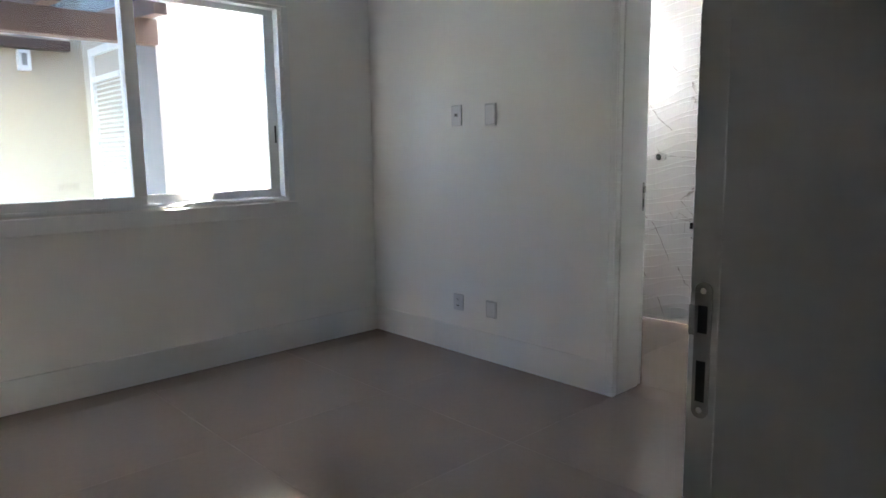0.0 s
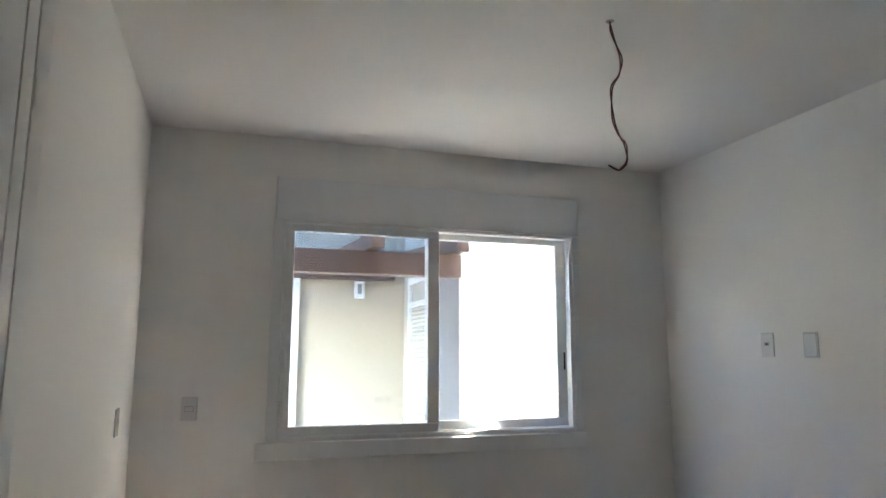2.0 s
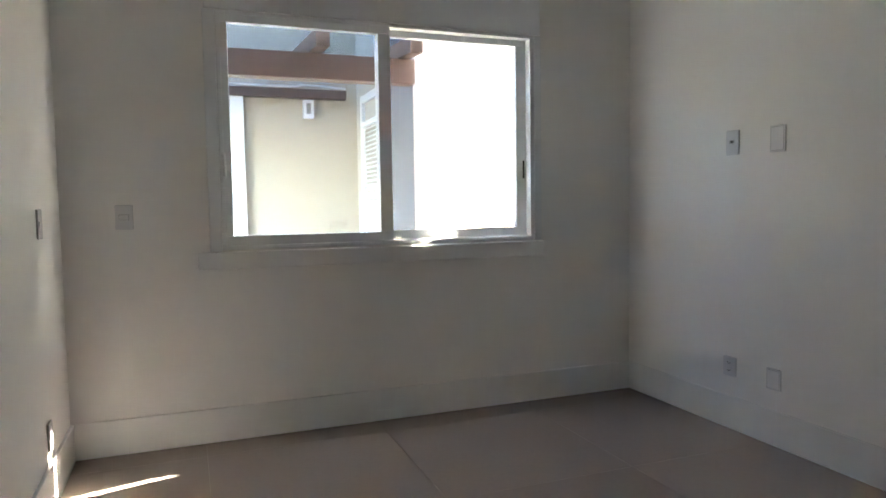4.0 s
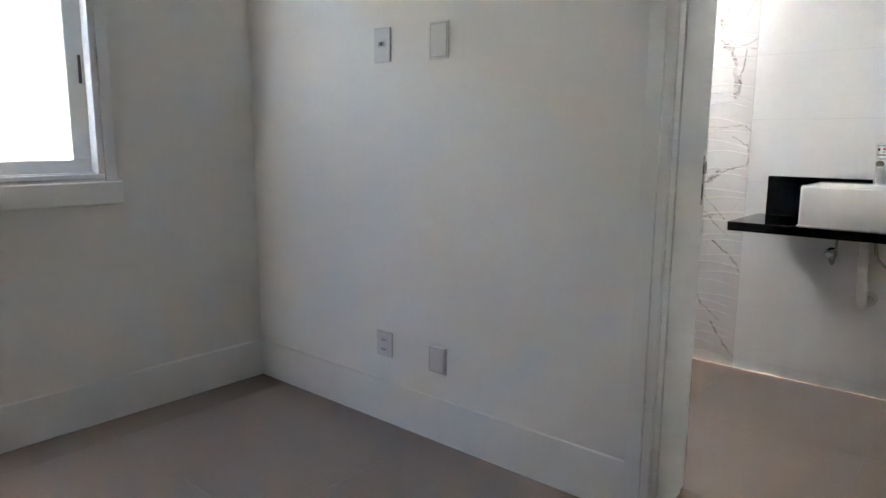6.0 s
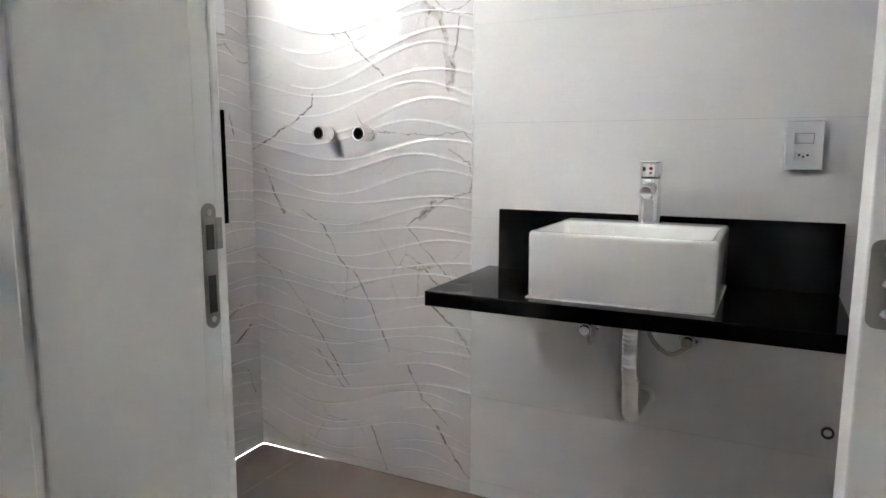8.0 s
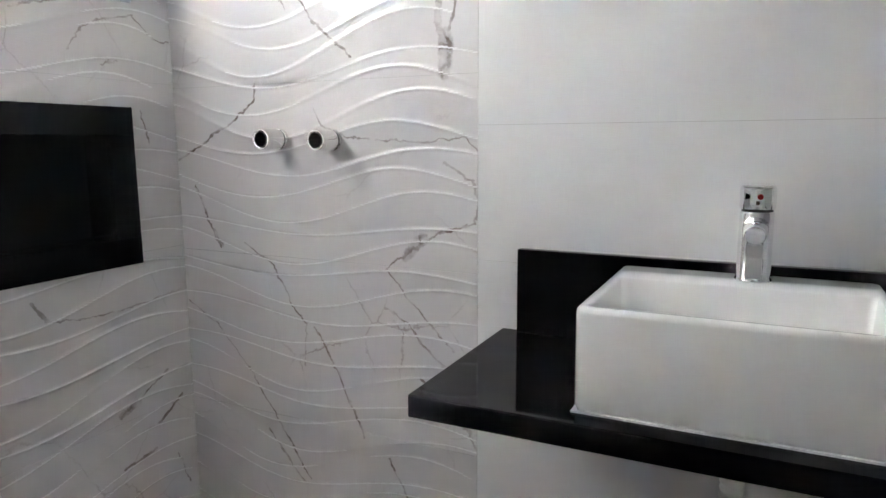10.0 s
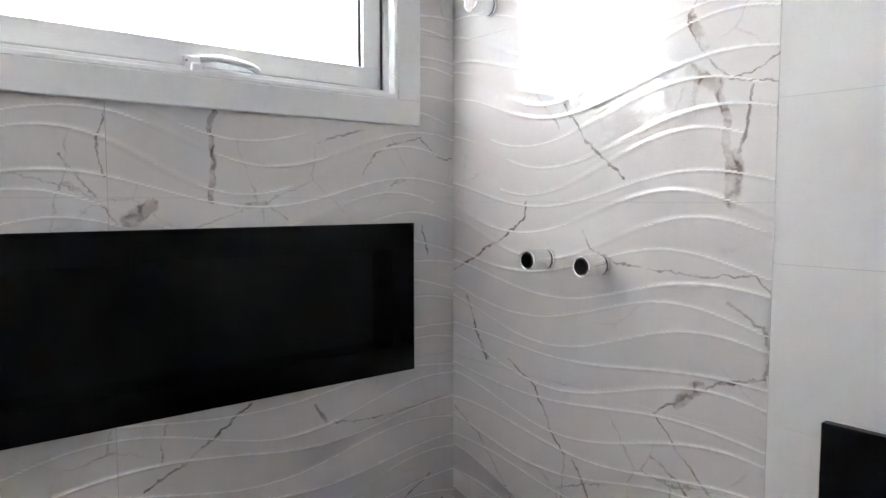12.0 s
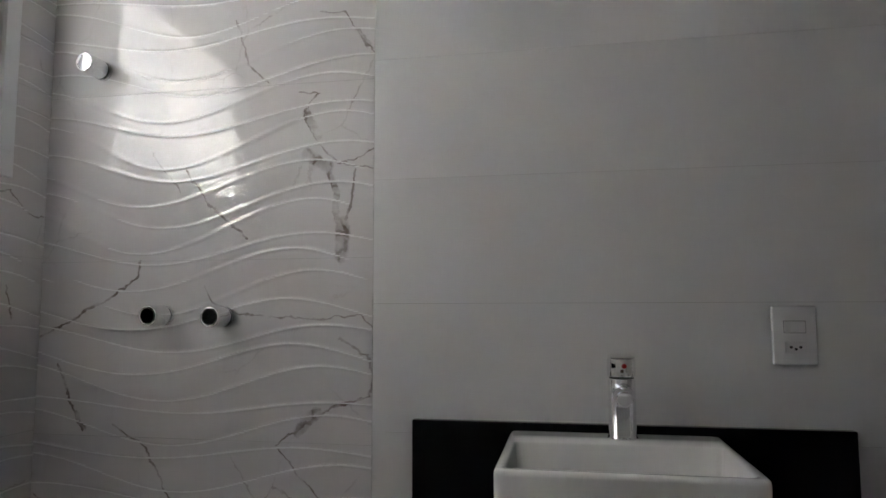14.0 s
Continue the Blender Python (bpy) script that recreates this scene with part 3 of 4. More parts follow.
def strike(parent, at, axis, hh=0.083):
    """A rounded strike plate with latch and bolt openings; faces along -x (axis x) or -y (axis y)."""
    bm = bmesh.new()
    x, y, z = at
    n = 10
    hw, q = 0.011, hh / 0.083
    out = []
    for k in range(2 * n):
        a = math.pi * k / (n - 0.5) if k < n else math.pi + math.pi * (k - n) / (n - 0.5)
        out.append((hw * math.cos(a), (hh - hw) * (1 if k < n else -1) + hw * math.sin(a)))

    def put(u, d, v):
        return (x - d, y + u, z + v) if axis == "x" else (x + u, y - d, z + v)

    lo = [bm.verts.new(put(u, 0.0003, v)) for u, v in out]
    hi = [bm.verts.new(put(u, 0.002, v)) for u, v in out]
    for k in range(len(out)):
        j = (k + 1) % len(out)
        bm.faces.new((lo[k], lo[j], hi[j], hi[k]))
    bm.faces.new(hi)
    s = part("strike_plate", bm, M_NICKEL, parent, "satin nickel strike plate")
    bm = bmesh.new()
    for z0, z1 in ((0.022 * q, 0.055 * q), (-0.062 * q, -0.012 * q)):
        a, b = put(-0.006, 0.0022, z0), put(0.006, 0.0030, z1)
        box(bm, min(a[0], b[0]), max(a[0], b[0]), min(a[1], b[1]), max(a[1], b[1]), z + z0, z + z1)
    part("latch_opening", bm, M_DARK, s)
    bm = bmesh.new()
    a, b = put(0.008, 0.002, 0.02), put(0.017, 0.006, 0.058)
    box(bm, min(a[0], b[0]), max(a[0], b[0]), min(a[1], b[1]), max(a[1], b[1]), z + 0.02, z + 0.058, 0.001)
    part("lip", bm, M_NICKEL, s)
    bm = bmesh.new()
    for dz in (hh - 0.011, 0.011 - hh):
        tube(bm, put(0, 0.002, dz), put(0, 0.0032, dz), 0.004, n=12)
    part("screws", bm, M_CHROME, s)


strike(door, (DX1, 0.987, 1.030), "x", 0.088)

# the leaf is built closed along +y from the hinge, then turned
HINGE = Vector((0.405, YS + 0.012, 0))
leaf = part("door_leaf", boxes((-0.035, 0.0, 0, 0.590, 0.008, DH - 0.004), (-0.035, 0.0, 0.602, 0.668, 0.008, DH - 0.004), (-0.035, 0.0, 0.680, 0.780, 0.008, DH - 0.004), (-0.028, -0.008, 0.58, 0.69, 0.010, DH - 0.006), r=0.001), M_TRIM, door)
leaf.matrix_world = Matrix.Translation(HINGE) @ pose(0, 0, 0, 0, 0, 5.0)
part("rosette", boxes((0.0003, 0.009, 0.702, 0.754, 1.030, 1.095), r=0.003), M_NICKEL, leaf, "square satin nickel rosette")
kr = part("key_rosette", boxes((0.0003, 0.009, 0.702, 0.754, 0.945, 1.008), r=0.003), M_NICKEL, leaf, "square satin nickel key rosette")
part("keyhole", boxes((0.0092, 0.0098, 0.7255, 0.7305, 0.965, 0.988)), M_DARK, kr)
bm = tube(bmesh.new(), (0.009, 0.728, 1.062), (0.032, 0.728, 1.062), 0.010)
pipe(bm, [(0.030, 0.728, 1.062), (0.042, 0.722, 1.062), (0.047, 0.69, 1.060), (0.047, 0.610, 1.054)], 0.0095, 16)
lever = part("lever", bm, M_NICKEL, leaf)
bm = bmesh.new()
wr = [(0.012, 0.729, 1.064, 0.014), (0.018, 0.731, 1.062, 0.0165), (0.026, 0.726, 1.064, 0.0165), (0.039, 0.720, 1.060, 0.020), (0.048, 0.690, 1.058, 0.0205), (0.048, 0.655, 1.056, 0.0215), (0.049, 0.620, 1.053, 0.0205), (0.048, 0.598, 1.051, 0.0205), (0.048, 0.594, 1.051, 0.016)]
pts = [Vector(w[:3]) for w in wr]
rings = []
for k, w in enumerate(wr):
    way = (pts[min(k + 1, len(wr) - 1)] - pts[max(k - 1, 0)]).normalized()
    turn = way.to_track_quat("Z", "Y").to_matrix()
    rings.append([bm.verts.new(pts[k] + turn @ Vector((w[3] * (1 + 0.07 * math.sin(3 * a + k)) * math.cos(a), w[3] * (1 + 0.07 * math.cos(4 * a - k)) * math.sin(a), 0))) for a in [2 * math.pi * q / 28 for q in range(28)]])
for a, c in zip(rings, rings[1:]):
    for q in range(28):
        bm.faces.new((a[q], a[(q + 1) % 28], c[(q + 1) % 28], c[q])).smooth = True
bm.faces.new(rings[0][::-1])
bm.faces.new(rings[-1])
wrap = part("wrapping", bm, M_WRAP, lever, "white protective plastic wrap")
part("wrapping_end", tube(bmesh.new(), (0.048, 0.5935, 1.051), (0.048, 0.5915, 1.051), 0.0095, n=20), M_NICKEL, wrap)

for ob in leaf.children:
    ob.location.z = -0.027         # the height of the lever and the key rosette

# ---- bathroom door frame ----
bdoor = thing("door_2", "white lacquered bathroom door standing open", "door", kind="structure")
XJ0, XJ1 = XE - 0.016, XB + 0.002
part("door_frame", boxes((XJ0, XJ1, BY1, BY1 + LINING, 0, DH + LINING), (XJ0, XJ1, BY0 - LINING, BY0, 0, DH + LINING), (XJ0, XJ1, BY0, BY1, DH, DH + LINING), r=0.005), M_TRIM, bdoor)
for x0, x1 in ((XJ0 + 0.002, XJ0 + 0.040), (XJ0 + 0.050, XB - 0.034)):
    part("door_stop", boxes((x0, x1, BY1 - 0.008, BY1 - 0.0003, 0, DH), (x0, x1, BY0 + 0.0003, BY0 + 0.008, 0, DH), (x0, x1, BY0 + 0.008, BY1 - 0.008, DH - 0.008, DH), r=0.003), M_TRIM, bdoor)
part("architrave", boxes((XE - 0.014, XE - 0.0005, BY1 + LINING + 0.0005, 2.565, 0, DH + 0.10), (XE - 0.014, XE - 0.0005, BY0 - 0.095, BY0 - LINING - 0.0005, 0, DH + 0.10),
                         (XE - 0.014, XE - 0.0005, BY0 - LINING, BY1 + LINING, DH + LINING, DH + 0.10), r=0.004), M_TRIM, bdoor)
strike(bdoor, (XB - 0.014, BY1, 1.038), "y", 0.076)
part("architrave", boxes((XB + 0.0005, XB + 0.016, BY1 + 0.0005, BY1 + 0.07, 0, DH + 0.10), (XB + 0.0005, XB + 0.016, BY0 - 0.07, BY0 - 0.0005, 0, DH + 0.10),
                         (XB + 0.0005, XB + 0.016, BY0, BY1, DH + 0.0005, DH + 0.10), r=0.004), M_TRIM, bdoor)
bleaf = part("door_leaf", boxes((0.0, 0.60, 0.0, 0.035, 0.008, DH - 0.004), r=0.002), M_TRIM, bdoor)
bleaf.matrix_world = pose(XB + 0.018, 1.775, 0, 0, 0, -5)
for z in (0.30, 1.072, 1.80):
    bm = bmesh.new()
    box(bm, -0.0022, -0.0003, 0.0045, 0.0325, z - 0.036, z + 0.036)
    side = [e for e in bm.edges if abs(e.verts[0].co.z - e.verts[1].co.z) < 1e-6 and abs(e.verts[0].co.y - e.verts[1].co.y) < 1e-6]
    bmesh.ops.bevel(bm, geom=side, offset=0.008, segments=5, affect="EDGES", profile=0.5)
    hg = part("hinge", bm, M_NICKEL, bleaf, "satin nickel hinge plate with rounded corners")
    bm = tube(bmesh.new(), (-0.002, -0.004, z - 0.036), (-0.002, -0.004, z + 0.036), 0.0045, n=14)
    part("knuckle", bm, M_NICKEL, hg)
    for dz in (-0.024, 0.0, 0.024):
        part("screw", lathe(bmesh.new(), (-0.0022, 0.0185, z + dz), (-1, 0, 0), [(0, 0.0048), (0.0007, 0.0048), (0.0010, 0.003), (0.0006, 0.0012)], 14), M_CHROME, hg)

# ---- washbasin counter ----
CZ, CY0, CY1, CX0 = 0.808, 1.709, 2.692, 4.590
counter = thing("washstand_counter", "polished black granite counter with upstand, fixed to the wall", "counter")
part("worktop", boxes((CX0, XBE - 0.0005, CY0, CY1, CZ - 0.040, CZ), r=0.0025), M_GRANITE, counter)
part("upstand", boxes((XBE - 0.021, XBE - 0.0005, CY0, CY1 - 0.040, CZ + 0.0003, 0.994), r=0.002), M_GRANITE, counter)
part("sealant", boxes((XBE - 0.0035, XBE - 0.0003, CY0, CY1 - 0.040, 0.9942, 0.9965)), M_PLASTIC, counter, "thin white silicone bead")

BX0, BX1, BY_0, BY_1, BZ = 4.634, XBE - 0.024, 1.980, 2.424, 0.977


def basin_mesh():
    bm = bmesh.new()

    def loop(x0, x1, y0, y1, z, r, n=5):
        out = []
        for cx, cy, a0 in ((x1 - r, y1 - r, 0), (x0 + r, y1 - r, 90), (x0 + r, y0 + r, 180), (x1 - r, y0 + r, 270)):
            for k in range(n + 1):
                a = radians(a0 + 90 * k / n)
                out.append(bm.verts.new((cx + r * math.cos(a), cy + r * math.sin(a), z)))
        return out

    w = 0.020
    back = 0.115
    ls = [loop(BX0 + 0.004, BX1, BY_0 + 0.004, BY_1 - 0.004, CZ + 0.003, 0.014), loop(BX0 + 0.001, BX1, BY_0 + 0.001, BY_1 - 0.001, CZ + 0.010, 0.016),
          loop(BX0, BX1, BY_0, BY_1, BZ - 0.010, 0.016), loop(BX0 + 0.001, BX1, BY_0 + 0.001, BY_1 - 0.001, BZ - 0.004, 0.016),
          loop(BX0 + 0.005, BX1 - 0.003, BY_0 + 0.005, BY_1 - 0.005, BZ, 0.014),
          loop(BX0 + w - 0.004, BX1 - back + 0.004, BY_0 + w - 0.004, BY_1 - w + 0.004, BZ, 0.016),
          loop(BX0 + w, BX1 - back, BY_0 + w, BY_1 - w, BZ - 0.005, 0.014),
          loop(BX0 + w + 0.006, BX1 - back - 0.008, BY_0 + w + 0.006, BY_1 - w - 0.006, BZ - 0.085, 0.016),
          loop(BX0 + w + 0.022, BX1 - back - 0.026, BY_0 + w + 0.022, BY_1 - w - 0.022, BZ - 0.103, 0.02)]
    for a, b in zip(ls, ls[1:]):
        for k in range(len(a)):
            bm.faces.new((a[k], a[(k + 1) % len(a)], b[(k + 1) % len(a)], b[k])).smooth = True
    bm.faces.new(ls[0][::-1])
    bm.faces.new(ls[-1])
    return bm


basin = thing("washbasin", "white glazed square vessel washbasin on the granite counter", "washbasin")
part("bowl", basin_mesh(), M_CERAMIC, basin)
bm = boxes((BX0 - 0.0015, BX1, BY_0 - 0.0015, BY_0 + 0.006, CZ + 0.0002, CZ + 0.0034), (BX0 - 0.0015, BX1, BY_1 - 0.006, BY_1 + 0.0015, CZ + 0.0002, CZ + 0.0034),
           (BX0 - 0.0015, BX0 + 0.006, BY_0 + 0.006, BY_1 - 0.006, CZ + 0.0002, CZ + 0.0034))
part("sealant", bm, M_PLASTIC, basin, "thin white silicone bead")
part("drain", lathe(bmesh.new(), (4.77, 2.202, BZ - 0.1028), (0, 0, 1), [(0, 0.031), (0.002, 0.031), (0.003, 0.026), (0.0015, 0.02)]), M_CHROME, basin)

FX, FY = BX1 - 0.055, 2.184
faucet = thing("basin_faucet", "short chrome push faucet on the rim of the basin", "faucet")
part("body", lathe(bmesh.new(), (FX, FY, BZ), (0, 0, 1), [(0, 0.031), (0.003, 0.0315), (0.006, 0.0285), (0.122, 0.0285), (0.125, 0.0275)]), M_CHROME, faucet)
part("gap_ring", tube(bmesh.new(), (FX, FY, BZ + 0.1252), (FX, FY, BZ + 0.1288), 0.026, n=32), M_DARK, faucet)
part("knob", lathe(bmesh.new(), (FX, FY, BZ + 0.129), (0, 0, 1), [(0, 0.0285), (0.002, 0.0298), (0.036, 0.0298), (0.0395, 0.0280)]), M_CHROME, faucet)
part("red_dot", tube(bmesh.new(), (FX - 0.0292, FY - 0.004, BZ + 0.152), (FX - 0.0306, FY - 0.004, BZ + 0.152), 0.005, n=14), M_RED, faucet)
part("spout", lathe(bmesh.new(), (FX - 0.016, FY, BZ + 0.098), (-1, 0, -0.14), [(0, 0.021), (0.034, 0.0195), (0.052, 0.018), (0.057, 0.015)], 28), M_CHROME, faucet)
part("aerator", lathe(bmesh.new(), (FX - 0.054, FY, BZ + 0.085), (0, 0, -1), [(0, 0.0135), (0.012, 0.013), (0.013, 0.010)], 22), M_CHROME, faucet)
part("front_inset", boxes((FX - 0.0302, FX - 0.0250, FY - 0.015, FY + 0.015, BZ + 0.006, BZ + 0.070), r=0.002), M_CHROME, faucet)
part("cap", boxes((FX - 0.040, FX + 0.0285, FY - 0.026, FY + 0.026, BZ + 0.1690, BZ + 0.1725), r=0.0015), M_CHROME, faucet)

trap = thing("drain_hose", "white corrugated plastic drain hose under the counter", "drain hose")
part("hose", pipe(bmesh.new(), [(4.80, 2.192, CZ - 0.041), (4.80, 2.192, 0.70), (4.802, 2.192, 0.60), (4.81, 2.188, 0.56)], 0.0185, 20, 0.0018, 0.0125), M_PIPE, trap)
part("elbow", pipe(bmesh.new(), [(4.81, 2.188, 0.575), (4.815, 2.188, 0.50), (4.84, 2.188, 0.465), (4.90, 2.188, 0.455), (XBE - 0.012, 2.188, 0.455)], 0.0205, 20), M_PIPE, trap)
part("collar", lathe(bmesh.new(), (XBE - 0.0005, 2.188, 0.455), (-1, 0, 0), [(0, 0.034), (0.004, 0.034), (0.011, 0.024)]), M_PIPE, trap)
part("collar", lathe(bmesh.new(), (4.80, 2.192, CZ - 0.0405), (0, 0, -1), [(0, 0.027), (0.026, 0.026), (0.030, 0.022)]), M_PIPE, trap)


def stop_valve(y, bend):
    v = thing("stop_valve", "chrome angle stop valve with braided hose under the basin", "stop valve", "valves under the basin")
    part("rosette", lathe(bmesh.new(), (XBE - 0.0005, y, 0.648), (-1, 0, 0), [(0, 0.031), (0.003, 0.031), (0.011, 0.017), (0.012, 0.012)]), M_CHROME, v)
    part("body", lathe(bmesh.new(), (XBE - 0.010, y, 0.648), (-1, 0, 0), [(0, 0.010), (0.022, 0.010), (0.024, 0.013), (0.040, 0.013), (0.042, 0.009)]), M_CHROME, v)
    part("knob", lathe(bmesh.new(), (XBE - 0.052, y, 0.648), (-1, 0, 0), [(0, 0.016), (0.002, 0.019), (0.022, 0.018), (0.025, 0.014)]), M_CHROME, v)
    part("hose", pipe(bmesh.new(), [(XBE - 0.038, y, 0.638), (XBE - 0.042, y + 0.2 * bend, 0.613), (XBE - 0.06, y + 0.55 * bend, 0.608), (XBE - 0.085, y + bend, 0.663), (XBE - 0.10, y + 1.1 * bend, CZ - 0.041)], 0.0065, 12), M_HOSE, v)


stop_valve(2.355, -0.03)
stop_valve(2.066, 0.10)
side_outlet = thing("water_outlet", "capped dark water outlet on the plain tiles", "water outlet")
part("ring", lathe(bmesh.new(), (XBE - 0.0005, 1.707, 0.430), (-1, 0, 0), [(0, 0.016), (0.012, 0.016), (0.013, 0.011), (0.004, 0.010)], 24), M_DARK, side_outlet)
part("plug", tube(bmesh.new(), (XBE - 0.0035, 1.707, 0.430), (XBE - 0.008, 1.707, 0.430), 0.0098, n=20), M_PIPE, side_outlet)

plate("white plate with a switch and a socket above the counter", XBE, 1.817, 1.191, "x", -1, [("rocker", 0.018), ("socket", -0.026)], 0.090, 0.126)


# ---- shower taps ----
def shower_tap(y, z, dark):
    t = thing("shower_tap", "chrome cylindrical shower tap on the marble tiles", "shower tap", "shower taps")
    part("rosette", lathe(bmesh.new(), (XBE - 0.001, y, z), (-1, 0, 0), [(0, 0.026), (0.008, 0.026), (0.010, 0.0245)], 40), M_CHROME, t)
    part("gap_ring", tube(bmesh.new(), (XBE - 0.010, y, z), (XBE - 0.016, y, z), 0.022, n=32), M_DARK, t)
    part("knob", lathe(bmesh.new(), (XBE - 0.016, y, z), (-1, 0, 0), [(0, 0.0245), (0.002, 0.0255), (0.058, 0.0245), (0.062, 0.0235), (0.062, 0.0205), (0.059, 0.019)], 40), M_CHROME, t)
    if dark:
        part("end_cap", lathe(bmesh.new(), (XBE - 0.0755, y, z), (-1, 0, 0), [(0, 0.0185), (0.003, 0.018), (0.0036, 0.015)], 32), M_CAP, t, "black end cap")


shower_tap(3.302, 1.234, True)
shower_tap(3.138, 1.231, True)
shower_tap(3.511, 1.888, False)

# ---- shower niche ----
niche = thing("shower_niche", "polished black granite recessed shower niche with a wide frame", "niche")
part("surround", ring(bmesh.new(), NX0 - 0.075, 4.887, 0.912, 1.317, YBN - 0.016, YBN - 0.0005, 0.075, 0.073, 0.071, 0.071, 0.0015), M_GRANITE, niche)
part("back_panel", boxes((NX0, NX1, YBN + 0.080, YBN + 0.098, NZ0 - 0.018, NZ1 + 0.018)), M_GRANITE, niche)
part("side_panel", boxes((NX1, NX1 + 0.018, YBN, YBN + 0.098, NZ0 - 0.018, NZ1 + 0.018)), M_GRANITE, niche)
part("side_panel", boxes((NX0 - 0.018, NX0, YBN, YBN + 0.098, NZ0 - 0.018, NZ1 + 0.018)), M_GRANITE, niche)
part("shelf", boxes((NX0, NX1, YBN, YBN + 0.0795, NZ0 - 0.018, NZ0)), M_GRANITE, niche)
part("top_panel", boxes((NX0, NX1, YBN, YBN + 0.0795, NZ1, NZ1 + 0.018)), M_GRANITE, niche)

# ---- bathroom window ----
vent = thing("window_2", "white aluminium awning window with frosted glass", "window", kind="structure")
part("casing", ring(bmesh.new(), VX0 - 0.074, 4.912, 1.578, 2.434, YBN - 0.014, YBN - 0.0005, 0.074, 0.074, 0.067, 0.074, 0.003), M_ALU, vent)
part("window_frame", ring(bmesh.new(), VX0, VX1, VZ0, VZ1, YBN - 0.012, YVO - 0.01, 0.012, 0.012, 0.012, 0.012, 0.002), M_ALU, vent)
part("window_frame", ring(bmesh.new(), VX0 + 0.012, VX1 - 0.012, VZ0 + 0.012, VZ1 - 0.012, YBN + 0.012, YBN + 0.050, 0.016, 0.016, 0.012, 0.016, 0.002), M_ALU, vent)
vs = part("sash", ring(bmesh.new(), VX0 + 0.030, VX1 - 0.034, VZ0 + 0.026, VZ1 - 0.030, YBN + 0.020, YBN + 0.058, 0.036, 0.054, 0.053, 0.034, 0.003), M_ALU, vent)
part("pane", boxes((VX0 + 0.065, VX1 - 0.087, YBN + 0.036, YBN + 0.042, VZ0 + 0.078, VZ1 - 0.063)), M_FROST, vs)
part("gasket", ring(bmesh.new(), VX0 + 0.064, VX1 - 0.086, VZ0 + 0.077, VZ1 - 0.062, YBN + 0.031, YBN + 0.0355, 0.004, 0.009, 0.004, 0.004, 0), M_DARK, vs, "thin black rubber gasket")
# black strip fills the gap beside the sash, where it looks dark
part("gap_strip", boxes((VX1 - 0.0338, VX1 - 0.0282, YBN + 0.019, YBN + 0.05, VZ0 + 0.026, VZ1 - 0.03)), M_DARK, vent, "black strip for the dark gap round the sash")
bm = boxes((4.285, 4.335, YBN + 0.002, YBN + 0.020, VZ0 + 0.022, VZ0 + 0.046), (4.300, 4.322, YBN - 0.006, YBN + 0.012, VZ0 + 0.004, VZ0 + 0.030), r=0.003)
latch = part("latch", bm, M_ALU, vent)
for sx, sz in ((4.291, 0.034), (4.304, 0.010), (4.318, 0.010)):
    part("screw", tube(bmesh.new(), (sx, YBN + (0.003 if sz > 0.02 else -0.005), VZ0 + sz), (sx, YBN + (0.0012 if sz > 0.02 else -0.0068), VZ0 + sz), 0.0028, n=10), M_NICKEL, latch, "small dark screw")
# added strip: the dark of the gap under the sash put into colour
part("gap_strip", boxes((VX0 + 0.030, VX1 - 0.034, YBN + 0.030, YBN + 0.05, VZ0 + 0.0242, VZ0 + 0.0258)), M_DARK, vent, "black strip for the dark gap round the sash")
bm = pipe(bmesh.new(), [(4.32, YBN + 0.002, VZ0 + 0.040), (4.36, YBN - 0.012, VZ0 + 0.044), (4.42, YBN - 0.014, VZ0 + 0.036), (4.45, YBN - 0.010, VZ0 + 0.026)], 0.008, 12)
part("handle", bm, M_ALU, vent, "curved white lever")

# ---- outside: the courtyard ----
ext = structure("ground", boxes((-400, 400, 4.66, 500, -0.35, -0.15), (3.62, 400, 3.82, 4.66, -0.35, -0.15)), M_PAVING, "pale courtyard paving", "ground")
block = thing("neighbour_building", "pale rendered building wing across a narrow passage", "building", kind="structure")
part("wall", boxes((2.10, 4.10, 5.08, 9.0, -0.15, 3.3)), M_STUCCO_GREY, block, "off-white rendered wall")
# added grey panel: the shade on the wing's west face put into colour
part("shaded_face_panel", boxes((2.078, 2.0995, 5.079, 5.62, -0.15, 2.95), r=0.003), M_SHADED_FACE, block, "grey panel in the tone of the wing's shaded west face")
part("roof", boxes((1.95, 4.28, 4.95, 9.1, 3.3, 3.42)), M_SLATE, block)
lw = part("louver_window", boxes((2.070, 2.0995, 5.70, 5.76, 0.88, 2.12), (2.070, 2.0995, 6.40, 6.46, 0.88, 2.12), (2.070, 2.0995, 5.76, 6.40, 0.88, 0.94), (2.070, 2.0995, 5.76, 6.40, 2.06, 2.12), (2.060, 2.0995, 5.76, 6.40, 1.86, 1.90), r=0.003), M_ALU, block, "white louvred shutter")
slat_me = bpy.data.meshes.new("slat")
bm = boxes((-0.012, 0.012, -0.32, 0.32, -0.0025, 0.0025))
bm.to_mesh(slat_me)
bm.free()
slat_me.materials.append(M_ALU)
for k in range(26):
    s = piece("slat", slat_me, lw, (2.086, 6.08, 0.955 + k * 0.0355))
    s.rotation_euler = (0, radians(-40), 0)

